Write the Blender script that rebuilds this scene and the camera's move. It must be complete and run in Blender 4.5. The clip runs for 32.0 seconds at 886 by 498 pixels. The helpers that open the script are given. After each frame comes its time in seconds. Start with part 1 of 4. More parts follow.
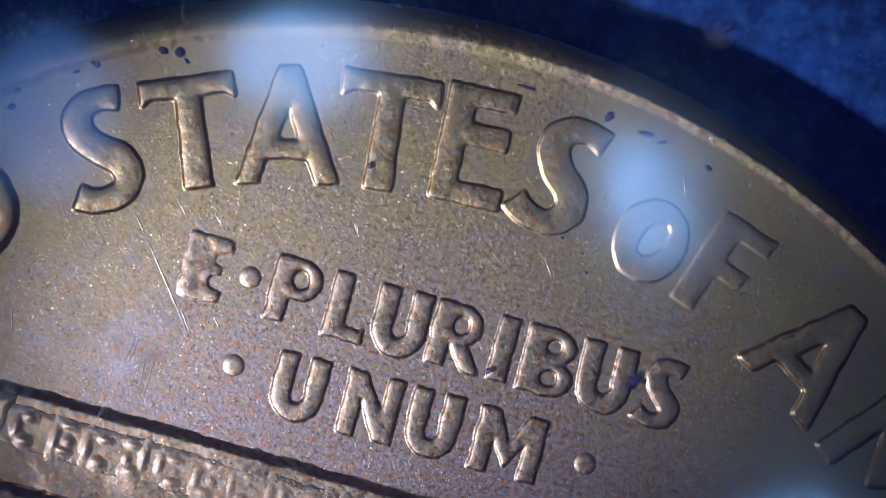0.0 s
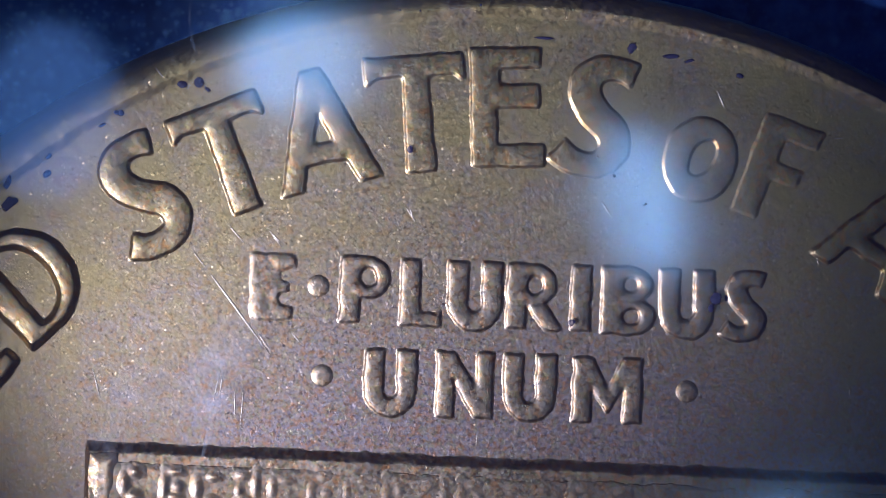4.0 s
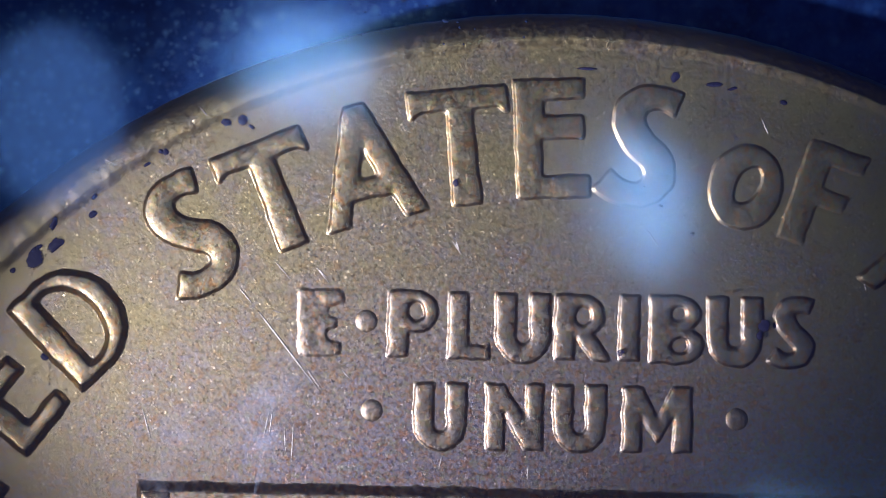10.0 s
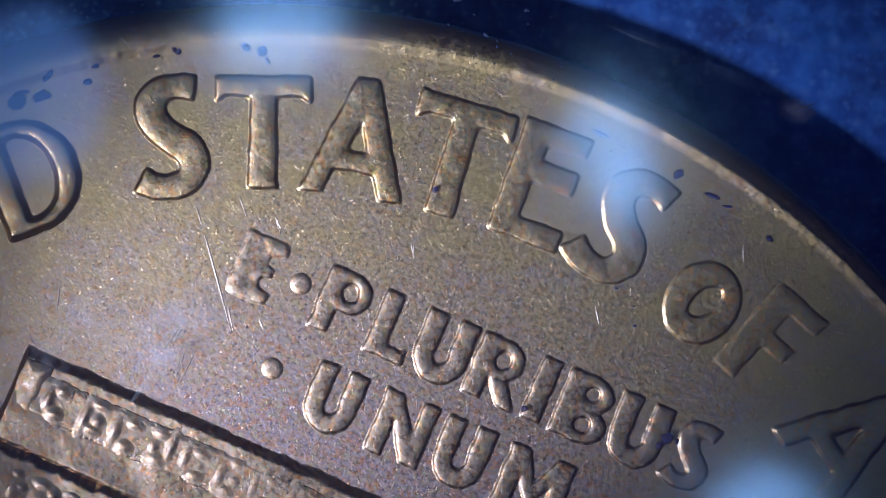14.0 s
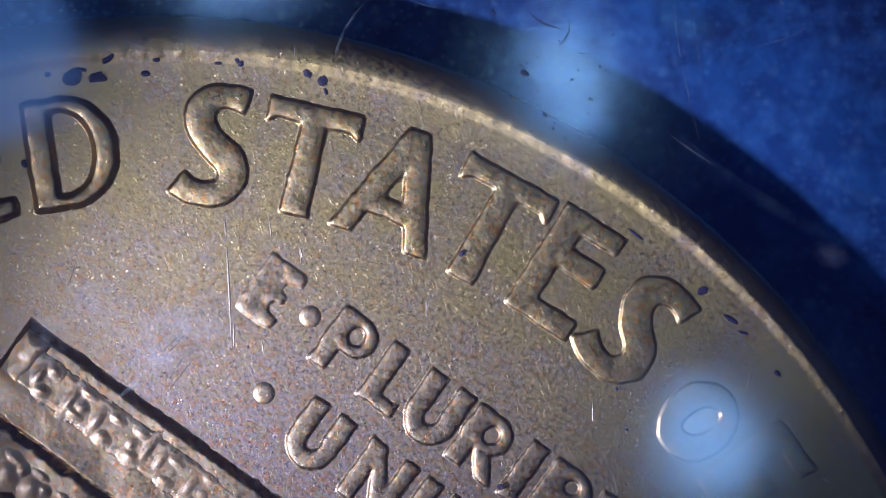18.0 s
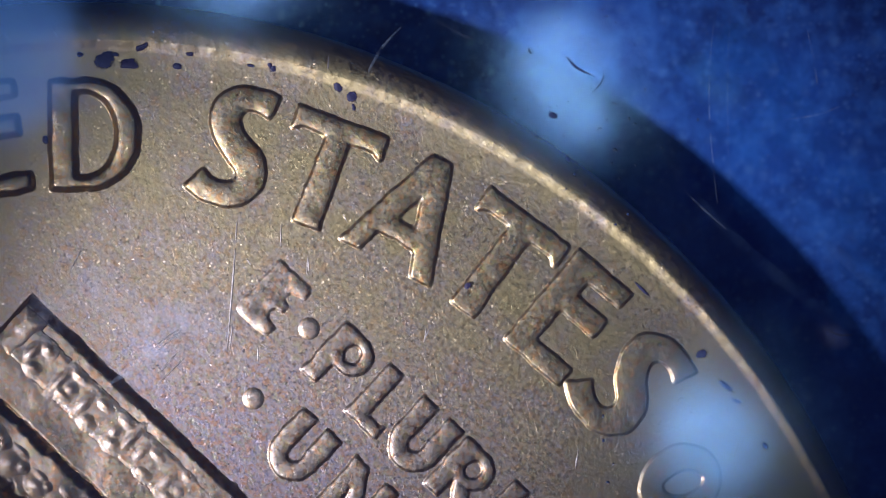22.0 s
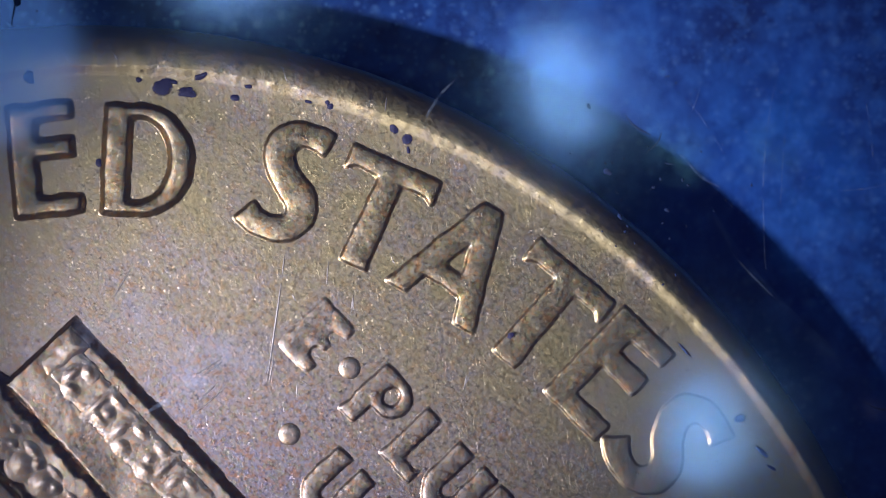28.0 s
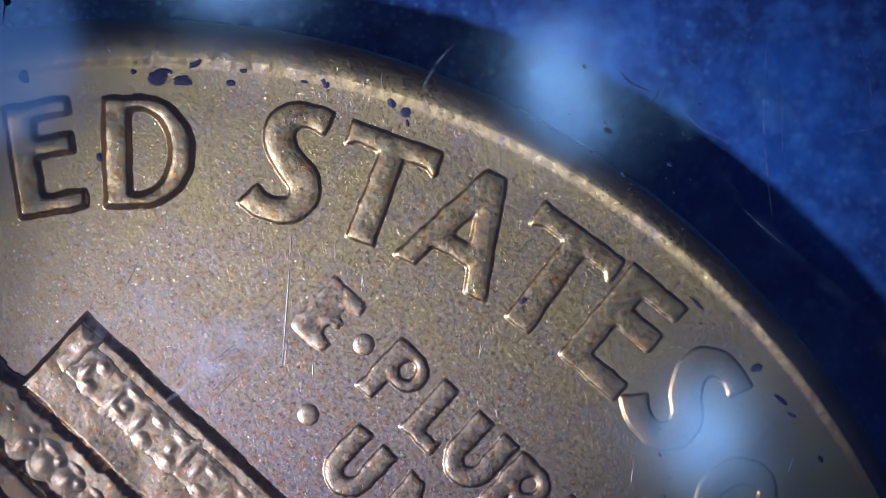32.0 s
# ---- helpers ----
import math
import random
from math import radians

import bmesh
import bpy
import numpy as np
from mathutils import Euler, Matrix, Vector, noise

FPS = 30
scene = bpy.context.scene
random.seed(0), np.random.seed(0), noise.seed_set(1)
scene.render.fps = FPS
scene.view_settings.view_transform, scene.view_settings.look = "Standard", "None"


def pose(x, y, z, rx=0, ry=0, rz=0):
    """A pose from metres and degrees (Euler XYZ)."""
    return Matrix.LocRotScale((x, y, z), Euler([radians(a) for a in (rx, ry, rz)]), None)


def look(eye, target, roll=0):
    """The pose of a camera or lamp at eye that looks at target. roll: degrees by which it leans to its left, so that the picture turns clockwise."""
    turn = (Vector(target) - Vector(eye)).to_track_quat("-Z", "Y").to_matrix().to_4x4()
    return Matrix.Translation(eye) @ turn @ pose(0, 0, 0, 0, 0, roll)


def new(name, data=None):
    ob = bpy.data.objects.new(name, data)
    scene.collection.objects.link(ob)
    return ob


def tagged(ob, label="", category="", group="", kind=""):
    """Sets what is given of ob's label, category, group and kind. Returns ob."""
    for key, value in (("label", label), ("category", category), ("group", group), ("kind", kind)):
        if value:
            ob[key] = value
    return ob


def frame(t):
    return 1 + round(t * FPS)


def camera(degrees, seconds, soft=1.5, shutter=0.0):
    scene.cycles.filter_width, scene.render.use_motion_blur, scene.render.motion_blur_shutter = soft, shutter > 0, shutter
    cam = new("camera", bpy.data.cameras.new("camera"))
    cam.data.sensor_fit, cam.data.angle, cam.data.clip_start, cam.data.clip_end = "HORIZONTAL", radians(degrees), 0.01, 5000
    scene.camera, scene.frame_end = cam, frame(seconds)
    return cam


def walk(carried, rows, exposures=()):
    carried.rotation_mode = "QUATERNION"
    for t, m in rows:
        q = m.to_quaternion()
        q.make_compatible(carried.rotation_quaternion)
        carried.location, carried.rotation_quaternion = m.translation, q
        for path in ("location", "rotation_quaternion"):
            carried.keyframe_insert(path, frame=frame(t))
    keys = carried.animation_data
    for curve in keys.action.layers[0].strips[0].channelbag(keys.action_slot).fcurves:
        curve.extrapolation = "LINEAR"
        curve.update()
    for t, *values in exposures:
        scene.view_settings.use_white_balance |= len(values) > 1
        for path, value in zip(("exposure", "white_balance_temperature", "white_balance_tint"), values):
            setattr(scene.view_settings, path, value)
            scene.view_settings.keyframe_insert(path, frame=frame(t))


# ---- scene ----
# ---- the camera: a microscope that stands still over the coin ----
MM = 0.001
K = 0.00635 * MM            # one unit of the coin's drawing, 1500 of them to the coin's radius
HEIGHT = 25 * MM            # lens above the coin's field
cam = camera(2 * math.degrees(math.atan(784 * K / HEIGHT)), 32.0, soft=1.2)
EYE = look((0, 0, HEIGHT), (0, 0, 0))
walk(cam, [(0.0, EYE), (32.0, EYE)])

# ---- light: the lens's ring of small cold LEDs, one stronger side lamp, an added blue fill, a dim room ----
scene.view_settings.exposure = 0.0
world = bpy.data.worlds.new("dim_room")
world.use_nodes = True
scene.world = world
world.node_tree.nodes["Background"].inputs[0].default_value = (0.14, 0.16, 0.78, 1)
world.node_tree.nodes["Background"].inputs[1].default_value = 0.05


def led(name, x, y, z, wide, tall, power, colour, aim=(0, 0, 0), roll=0):
    lamp = bpy.data.lights.new(name, "AREA")
    lamp.shape, lamp.size, lamp.size_y, lamp.energy, lamp.color = "ELLIPSE", wide * MM, tall * MM, power, colour
    ob = new(name, lamp)
    ob.matrix_world = look((x * MM, y * MM, z * MM), [a * MM for a in aim], roll)
    return ob


COLD = (0.36, 0.64, 1.0)
# the side lamp throws a soft round spot
beam = bpy.data.lights.new("side_light", "SPOT")
beam.energy, beam.color = 0.0505, (0.90, 0.925, 1.19)
beam.spot_size, beam.spot_blend, beam.shadow_soft_size = radians(17.3), 1.0, 0.9 * MM
key = new("side_light", beam)
key.matrix_world = look((-18.5 * MM, -7.0 * MM, 24.0 * MM), (-0.38 * MM, -0.20 * MM, 0))
# unseen blue fill, added to lift the dark right-hand edges of the relief
led("side_light", 13.0, -5.0, 20.0, 2.4, 2.4, 0.000035, (0.42, 0.52, 1.0))
led("ring_led", 3.6, 2.35, 25, 1.5, 2.9, 0.000060, COLD, (3.6, 2.3, 0), 14)
led("ring_led", -6.46, 2.61, 10, 2.2, 2.8, 0.000020, (0.22, 0.46, 1.0), (-6.46, 2.61, 0))
led("ring_led", 6.6, -5.4, 25, 1.9, 2.2, 0.000050, COLD, (6.6, -5.4, 0))
led("ring_led", -3.75, 5.4, 25, 3.0, 2.3, 0.000080, COLD, (-3.75, 5.4, 0))


# ---- materials ----
def material(name, rough=0.5, metal=0.0):
    m = bpy.data.materials.new(name)
    m.use_nodes = True
    bsdf = m.node_tree.nodes["Principled BSDF"]
    bsdf.inputs["Roughness"].default_value = rough
    bsdf.inputs["Metallic"].default_value = metal
    return m, m.node_tree.nodes, m.node_tree.links, bsdf


def millimetres(n, l, stretch=(1, 1, 1)):
    tc = n.new("ShaderNodeTexCoord")
    mp = n.new("ShaderNodeMapping")
    mp.inputs["Scale"].default_value = [1000 * s for s in stretch]
    l.new(tc.outputs["Object"], mp.inputs["Vector"])
    return mp.outputs["Vector"]


def noise_of(n, l, vec, scale, detail=3.0, rough=0.55):
    t = n.new("ShaderNodeTexNoise")
    t.inputs["Scale"].default_value, t.inputs["Detail"].default_value, t.inputs["Roughness"].default_value = scale, detail, rough
    l.new(vec, t.inputs["Vector"])
    return t.outputs["Fac"]


def ramp_of(n, l, fac, stops):
    r = n.new("ShaderNodeValToRGB")
    e = r.color_ramp.elements
    while len(e) < len(stops):
        e.new(0.5)
    for k, (p, c) in enumerate(stops):
        e[k].position, e[k].color = p, (*c, 1)
    l.new(fac, r.inputs["Fac"])
    return r.outputs["Color"]


def mixed(n, l, fac, a, b, how="MIX"):
    m = n.new("ShaderNodeMix")
    m.data_type, m.blend_type = "RGBA", how
    if isinstance(fac, float):
        m.inputs[0].default_value = fac
    else:
        l.new(fac, m.inputs[0])
    l.new(a, m.inputs[6])
    if isinstance(b, tuple):
        m.inputs[7].default_value = (*b, 1)
    else:
        l.new(b, m.inputs[7])
    return m.outputs[2]


def bronze(name, light, tan, brown, rough=0.46, grain=0.5, edge=None, cool=(0.36, 0.37, 0.46)):
    m, n, l, bsdf = material(name, rough, 1.0)
    v = millimetres(n, l)
    base = ramp_of(n, l, noise_of(n, l, v, 0.9, 4), [(0.3, tan), (0.7, light)])
    # cloudy toning at two sizes, then fine specks: rusty, slate, bare bright metal, dark pits
    rusty, olive = (brown[0] * 1.25, brown[1] * 0.92, brown[2] * 0.60), (tan[0] * 0.98, tan[1] * 1.10, tan[2] * 0.72)
    specks = ((2.6, 0.48, 0.68, 0.50, brown), (3.7, 0.48, 0.66, 0.55, olive), (8.0, 0.49, 0.64, 0.85, rusty), (10.5, 0.49, 0.64, 0.85, olive),
              (13.0, 0.51, 0.66, 0.75, cool), (22.0, 0.51, 0.65, 0.70, rusty), (19.0, 0.52, 0.66, 0.65, cool),
              (38.0, 0.63, 0.75, 0.38, (0.80, 0.70, 0.56)), (33.0, 0.63, 0.75, 0.38, (0.20, 0.16, 0.15)))
    for scale, low, top, most, colour in specks:
        base = mixed(n, l, ramp_of(n, l, noise_of(n, l, v, scale, 3, 0.65), [(low, (0, 0, 0)), (top, (most,) * 3)]), base, colour)
    if edge:
        # golden toning towards the coin's rim
        far, zone = n.new("ShaderNodeVectorMath"), n.new("ShaderNodeMapRange")
        far.operation = "LENGTH"
        l.new(v, far.inputs[0])
        zone.inputs["From Min"].default_value, zone.inputs["From Max"].default_value = 5.0, 7.7
        zone.inputs["To Max"].default_value = 0.92
        l.new(far.outputs["Value"], zone.inputs["Value"])
        patch = ramp_of(n, l, noise_of(n, l, v, 1.7, 5, 0.65), [(0.35, (0.35, 0.35, 0.35)), (0.6, (1, 1, 1))])
        base = mixed(n, l, mixed(n, l, 1.0, zone.outputs["Result"], patch, "MULTIPLY"), base, edge)
    l.new(base, bsdf.inputs["Base Color"])
    r = n.new("ShaderNodeMapRange")
    r.inputs["From Min"].default_value, r.inputs["From Max"].default_value = 0.3, 0.7
    r.inputs["To Min"].default_value, r.inputs["To Max"].default_value = rough - 0.10, rough + 0.14
    l.new(noise_of(n, l, v, 20.0, 3), r.inputs["Value"])
    l.new(r.outputs["Result"], bsdf.inputs["Roughness"])
    # crystal grains, each leaning its own way, a few of them strongly
    flat = n.new("ShaderNodeNewGeometry")
    cells, few = n.new("ShaderNodeTexVoronoi"), n.new("ShaderNodeTexVoronoi")
    cells.inputs["Scale"].default_value, few.inputs["Scale"].default_value = 54.0, 46.0
    l.new(v, cells.inputs["Vector"])
    l.new(v, few.inputs["Vector"])
    pick = n.new("ShaderNodeSeparateColor")
    l.new(few.outputs["Color"], pick.inputs[0])
    off, lean, tip, unit = [n.new("ShaderNodeVectorMath") for _ in range(4)]
    off.operation, off.inputs[1].default_value = "SUBTRACT", (0.5, 0.5, 0.5)
    lean.operation, tip.operation, unit.operation = "MULTIPLY", "ADD", "NORMALIZE"
    much = ramp_of(n, l, pick.outputs[2], [(0.88, (0.05 * grain,) * 3), (0.98, (0.55 * grain,) * 3)])
    l.new(cells.outputs["Color"], off.inputs[0])
    l.new(off.outputs["Vector"], lean.inputs[0])
    l.new(much, lean.inputs[1])
    l.new(lean.outputs["Vector"], tip.inputs[0])
    l.new(flat.outputs["Normal"], tip.inputs[1])
    l.new(tip.outputs["Vector"], unit.inputs[0])
    last = unit.outputs["Vector"]
    for scale, deep in ((26.0, 0.0016), (8.0, 0.0034)):
        dents = n.new("ShaderNodeBump")
        dents.inputs["Strength"].default_value, dents.inputs["Distance"].default_value = 1.0, grain * deep * MM
        l.new(noise_of(n, l, v, scale, 3, 0.6), dents.inputs["Height"])
        l.new(last, dents.inputs["Normal"])
        last = dents.outputs["Normal"]
    # fine scratches run in all directions
    for turn, along, across in ((8, 4.5, 66), (38, 7.0, 74), (67, 5.0, 60), (97, 6.0, 70), (126, 4.0, 64), (152, 6.5, 72)):
        s = n.new("ShaderNodeVectorRotate")
        s.rotation_type = "Z_AXIS"
        s.inputs["Angle"].default_value = radians(turn)
        l.new(v, s.inputs["Vector"])
        sc = n.new("ShaderNodeVectorMath")
        sc.operation, sc.inputs[1].default_value = "MULTIPLY", (across, along, 1.0)
        l.new(s.outputs["Vector"], sc.inputs[0])
        h = ramp_of(n, l, noise_of(n, l, sc.outputs["Vector"], 1.0, 2), [(0.66, (0, 0, 0)), (0.73, (1, 1, 1))])
        nxt = n.new("ShaderNodeBump")
        nxt.inputs["Strength"].default_value, nxt.inputs["Distance"].default_value = 1.0, grain * 0.0012 * MM
        l.new(h, nxt.inputs["Height"])
        l.new(last, nxt.inputs["Normal"])
        last = nxt.outputs["Normal"]
    l.new(last, bsdf.inputs["Normal"])
    return m


M_FIELD = bronze("aged_bronze", (0.55, 0.445, 0.42), (0.45, 0.365, 0.35), (0.45, 0.30, 0.235), 0.42, 0.62, (0.58, 0.45, 0.20), (0.35, 0.33, 0.41))
M_LETTER = bronze("worn_bronze_relief", (0.62, 0.485, 0.285), (0.52, 0.40, 0.235), (0.52, 0.34, 0.18), 0.39, 0.45, cool=(0.44, 0.38, 0.28))
M_MOTTO = bronze("worn_bronze_low_relief", (0.60, 0.485, 0.37), (0.48, 0.385, 0.29), (0.52, 0.34, 0.22), 0.39, 0.45, cool=(0.42, 0.37, 0.33))


def fading(n, l):
    """One in the middle of a part, falling to nothing at its outline."""
    tc, mid, ball = n.new("ShaderNodeTexCoord"), n.new("ShaderNodeMapping"), n.new("ShaderNodeTexGradient")
    mid.inputs["Location"].default_value, mid.inputs["Scale"].default_value = (-1, -1, 0), (2, 2, 0)
    ball.gradient_type = "SPHERICAL"
    l.new(tc.outputs["Generated"], mid.inputs["Vector"])
    l.new(mid.outputs["Vector"], ball.inputs["Vector"])
    return ball.outputs["Fac"]


def stain_material():
    m, n, l, bsdf = material("blue_black_tarnish", 0.6)
    v = millimetres(n, l)
    l.new(ramp_of(n, l, noise_of(n, l, v, 20.0), [(0.3, (0.022, 0.020, 0.075)), (0.7, (0.055, 0.045, 0.13))]), bsdf.inputs["Base Color"])
    ragged = n.new("ShaderNodeMath")
    ragged.operation = "MULTIPLY_ADD"
    ragged.inputs[1].default_value = 1.1
    l.new(noise_of(n, l, v, 19.0, 5, 0.75), ragged.inputs[0])
    l.new(fading(n, l), ragged.inputs[2])
    l.new(ramp_of(n, l, ragged.outputs[0], [(0.62, (0, 0, 0)), (0.84, (0.9, 0.9, 0.9))]), bsdf.inputs["Alpha"])
    return m


def scratch_material():
    m, n, l, bsdf = material("bright_scratched_bronze", 0.36, 0.7)
    v = millimetres(n, l)
    l.new(ramp_of(n, l, noise_of(n, l, v, 15.0), [(0.3, (0.5, 0.40, 0.3)), (0.7, (0.85, 0.75, 0.64))]), bsdf.inputs["Base Color"])
    return m


def mat_material():
    m, n, l, bsdf = material("blue_flecked_rubber", 0.8)
    v = millimetres(n, l)
    base = ramp_of(n, l, noise_of(n, l, v, 0.55, 6, 0.65), [(0.3, (0.001, 0.020, 0.13)), (0.7, (0.005, 0.085, 0.42))])
    base = mixed(n, l, ramp_of(n, l, noise_of(n, l, v, 3.0, 3, 0.6), [(0.42, (0, 0, 0)), (0.72, (0.6, 0.6, 0.6))]), base, (0.04, 0.20, 0.66))
    place = n.new("ShaderNodeSeparateXYZ")
    l.new(v, place.inputs[0])
    side = n.new("ShaderNodeMapRange")
    side.inputs["From Min"].default_value, side.inputs["From Max"].default_value = -2.0, 2.0
    side.inputs["To Min"].default_value, side.inputs["To Max"].default_value = 1.0, 0.3
    l.new(place.outputs["X"], side.inputs["Value"])
    for scale, size in ((3.2, 0.36), (5.2, 0.42), (8.5, 0.44), (13.0, 0.42)):
        f = n.new("ShaderNodeTexVoronoi")
        f.inputs["Scale"].default_value = scale
        l.new(v, f.inputs["Vector"])
        dots = ramp_of(n, l, f.outputs["Distance"], [(0.0, (1, 1, 1)), (size, (0, 0, 0))])
        some = ramp_of(n, l, f.outputs["Color"], [(0.40, (0, 0, 0)), (0.95, (0.7, 0.7, 0.7))])
        spots = mixed(n, l, 1.0, mixed(n, l, 1.0, dots, some, "MULTIPLY"), side.outputs["Result"], "MULTIPLY")
        base = mixed(n, l, spots, base, (0.22, 0.50, 0.95))
    l.new(base, bsdf.inputs["Base Color"])
    return m


def film_material():
    m = bpy.data.materials.new("clear_plastic_film")
    m.use_nodes = True
    n, l = m.node_tree.nodes, m.node_tree.links
    n.remove(n["Principled BSDF"])
    out = n["Material Output"]
    clear, gloss, mix = n.new("ShaderNodeBsdfTransparent"), n.new("ShaderNodeBsdfGlossy"), n.new("ShaderNodeMixShader")
    clear.inputs["Color"].default_value = (0.97, 0.98, 1.0, 1)
    gloss.inputs["Color"].default_value = (0.62, 0.76, 1.0, 1)
    v = millimetres(n, l)
    r = n.new("ShaderNodeMapRange")
    r.inputs["To Min"].default_value, r.inputs["To Max"].default_value = 0.07, 0.16
    l.new(noise_of(n, l, v, 1.6, 4, 0.65), r.inputs["Value"])
    l.new(r.outputs["Result"], gloss.inputs["Roughness"])
    uneven = n.new("ShaderNodeBump")
    uneven.inputs["Strength"].default_value, uneven.inputs["Distance"].default_value = 1.0, 0.006 * MM
    l.new(noise_of(n, l, v, 0.7, 1, 0.4), uneven.inputs["Height"])
    l.new(uneven.outputs["Normal"], gloss.inputs["Normal"])
    mix.inputs["Fac"].default_value = 0.18
    l.new(clear.outputs[0], mix.inputs[1])
    l.new(gloss.outputs[0], mix.inputs[2])
    # greasy smears and fine scuffs
    film_haze = ramp_of(n, l, noise_of(n, l, v, 0.8, 5, 0.65), [(0.52, (0, 0, 0)), (0.85, (0.010, 0.010, 0.010))])
    for turn in (20, 75, 118):
        s = n.new("ShaderNodeVectorRotate")
        s.rotation_type, s.inputs["Angle"].default_value = "Z_AXIS", radians(turn)
        l.new(v, s.inputs["Vector"])
        sc = n.new("ShaderNodeVectorMath")
        sc.operation, sc.inputs[1].default_value = "MULTIPLY", (26.0, 0.8, 1.0)
        l.new(s.outputs["Vector"], sc.inputs[0])
        line = ramp_of(n, l, noise_of(n, l, sc.outputs["Vector"], 1.0, 1), [(0.72, (0, 0, 0)), (0.84, (0.02, 0.02, 0.02))])
        film_haze = mixed(n, l, 1.0, film_haze, line, "ADD")
    dull, worn = n.new("ShaderNodeBsdfDiffuse"), n.new("ShaderNodeMixShader")
    dull.inputs["Color"].default_value = (0.30, 0.50, 0.9, 1)
    l.new(film_haze, worn.inputs["Fac"])
    l.new(mix.outputs[0], worn.inputs[1])
    l.new(dull.outputs[0], worn.inputs[2])
    l.new(worn.outputs[0], out.inputs["Surface"])
    return m


def crease_material():
    m = bpy.data.materials.new("whitened_plastic_crease")
    m.use_nodes = True
    n, l = m.node_tree.nodes, m.node_tree.links
    n.remove(n["Principled BSDF"])
    clear, dull, mix = n.new("ShaderNodeBsdfTransparent"), n.new("ShaderNodeBsdfDiffuse"), n.new("ShaderNodeMixShader")
    dull.inputs["Color"].default_value = (0.62, 0.78, 0.95, 1)
    v = millimetres(n, l)
    fac = ramp_of(n, l, noise_of(n, l, v, 6.0, 4, 0.7), [(0.38, (0, 0, 0)), (0.75, (0.20, 0.20, 0.20))])
    l.new(fac, mix.inputs["Fac"])
    l.new(clear.outputs[0], mix.inputs[1])
    l.new(dull.outputs[0], mix.inputs[2])
    l.new(mix.outputs[0], n["Material Output"].inputs["Surface"])
    return m


def haze_material(name, colour, thick, grain=3.0):
    """Grease, a fold or painted brightness on the film, fading out from its middle."""
    m = bpy.data.materials.new(name)
    m.use_nodes = True
    n, l = m.node_tree.nodes, m.node_tree.links
    n.remove(n["Principled BSDF"])
    clear, dull, mix = n.new("ShaderNodeBsdfTransparent"), n.new("ShaderNodeBsdfDiffuse"), n.new("ShaderNodeMixShader")
    dull.inputs["Color"].default_value = (*colour, 1)
    v = millimetres(n, l)
    lumps = ramp_of(n, l, noise_of(n, l, v, grain, 5, 0.7), [(0.36, (0, 0, 0)), (0.72, (thick,) * 3)])
    l.new(mixed(n, l, 1.0, ramp_of(n, l, fading(n, l), [(0.0, (0, 0, 0)), (0.8, (1, 1, 1))]), lumps, "MULTIPLY"), mix.inputs["Fac"])
    l.new(clear.outputs[0], mix.inputs[1])
    l.new(dull.outputs[0], mix.inputs[2])
    l.new(mix.outputs[0], n["Material Output"].inputs["Surface"])
    return m


def dust_material():
    m, n, l, bsdf = material("dark_lint", 0.9)
    v = millimetres(n, l)
    l.new(ramp_of(n, l, noise_of(n, l, v, 40.0), [(0.3, (0.010, 0.022, 0.07)), (0.7, (0.03, 0.06, 0.16))]), bsdf.inputs["Base Color"])
    return m


M_CREASE, M_DUST, M_HAZE = crease_material(), dust_material(), haze_material("greasy_haze", (0.72, 0.76, 0.92), 0.22)
# blue haze painted in for the brighter film and mat beyond the fold
M_BLOOM = haze_material("painted_blue_haze", (0.02, 0.20, 0.70), 0.32, 1.6)
M_FOLD = haze_material("faint_fold", (0.35, 0.62, 0.95), 0.11, 2.5)
# teal smear, also painted in for the halo round the LED's reflection
M_TEAL = haze_material("teal_smear_and_halo", (0.25, 0.70, 0.75), 0.16, 2.2)
M_STAIN, M_SCRATCH, M_MAT, M_FILM = stain_material(), scratch_material(), mat_material(), film_material()


# ---- mesh tools ----
def mesh_of(name, verts, faces, mat):
    me = bpy.data.meshes.new(name)
    me.from_pydata([tuple(v) for v in verts], [], faces)
    me.materials.append(mat)
    me.polygons.foreach_set("use_smooth", [True] * len(me.polygons))
    me.update()
    return me


def part(name, me, parent, label=""):
    ob = new(name, me)
    ob.parent = parent
    if label:
        ob["label"] = label
    return ob


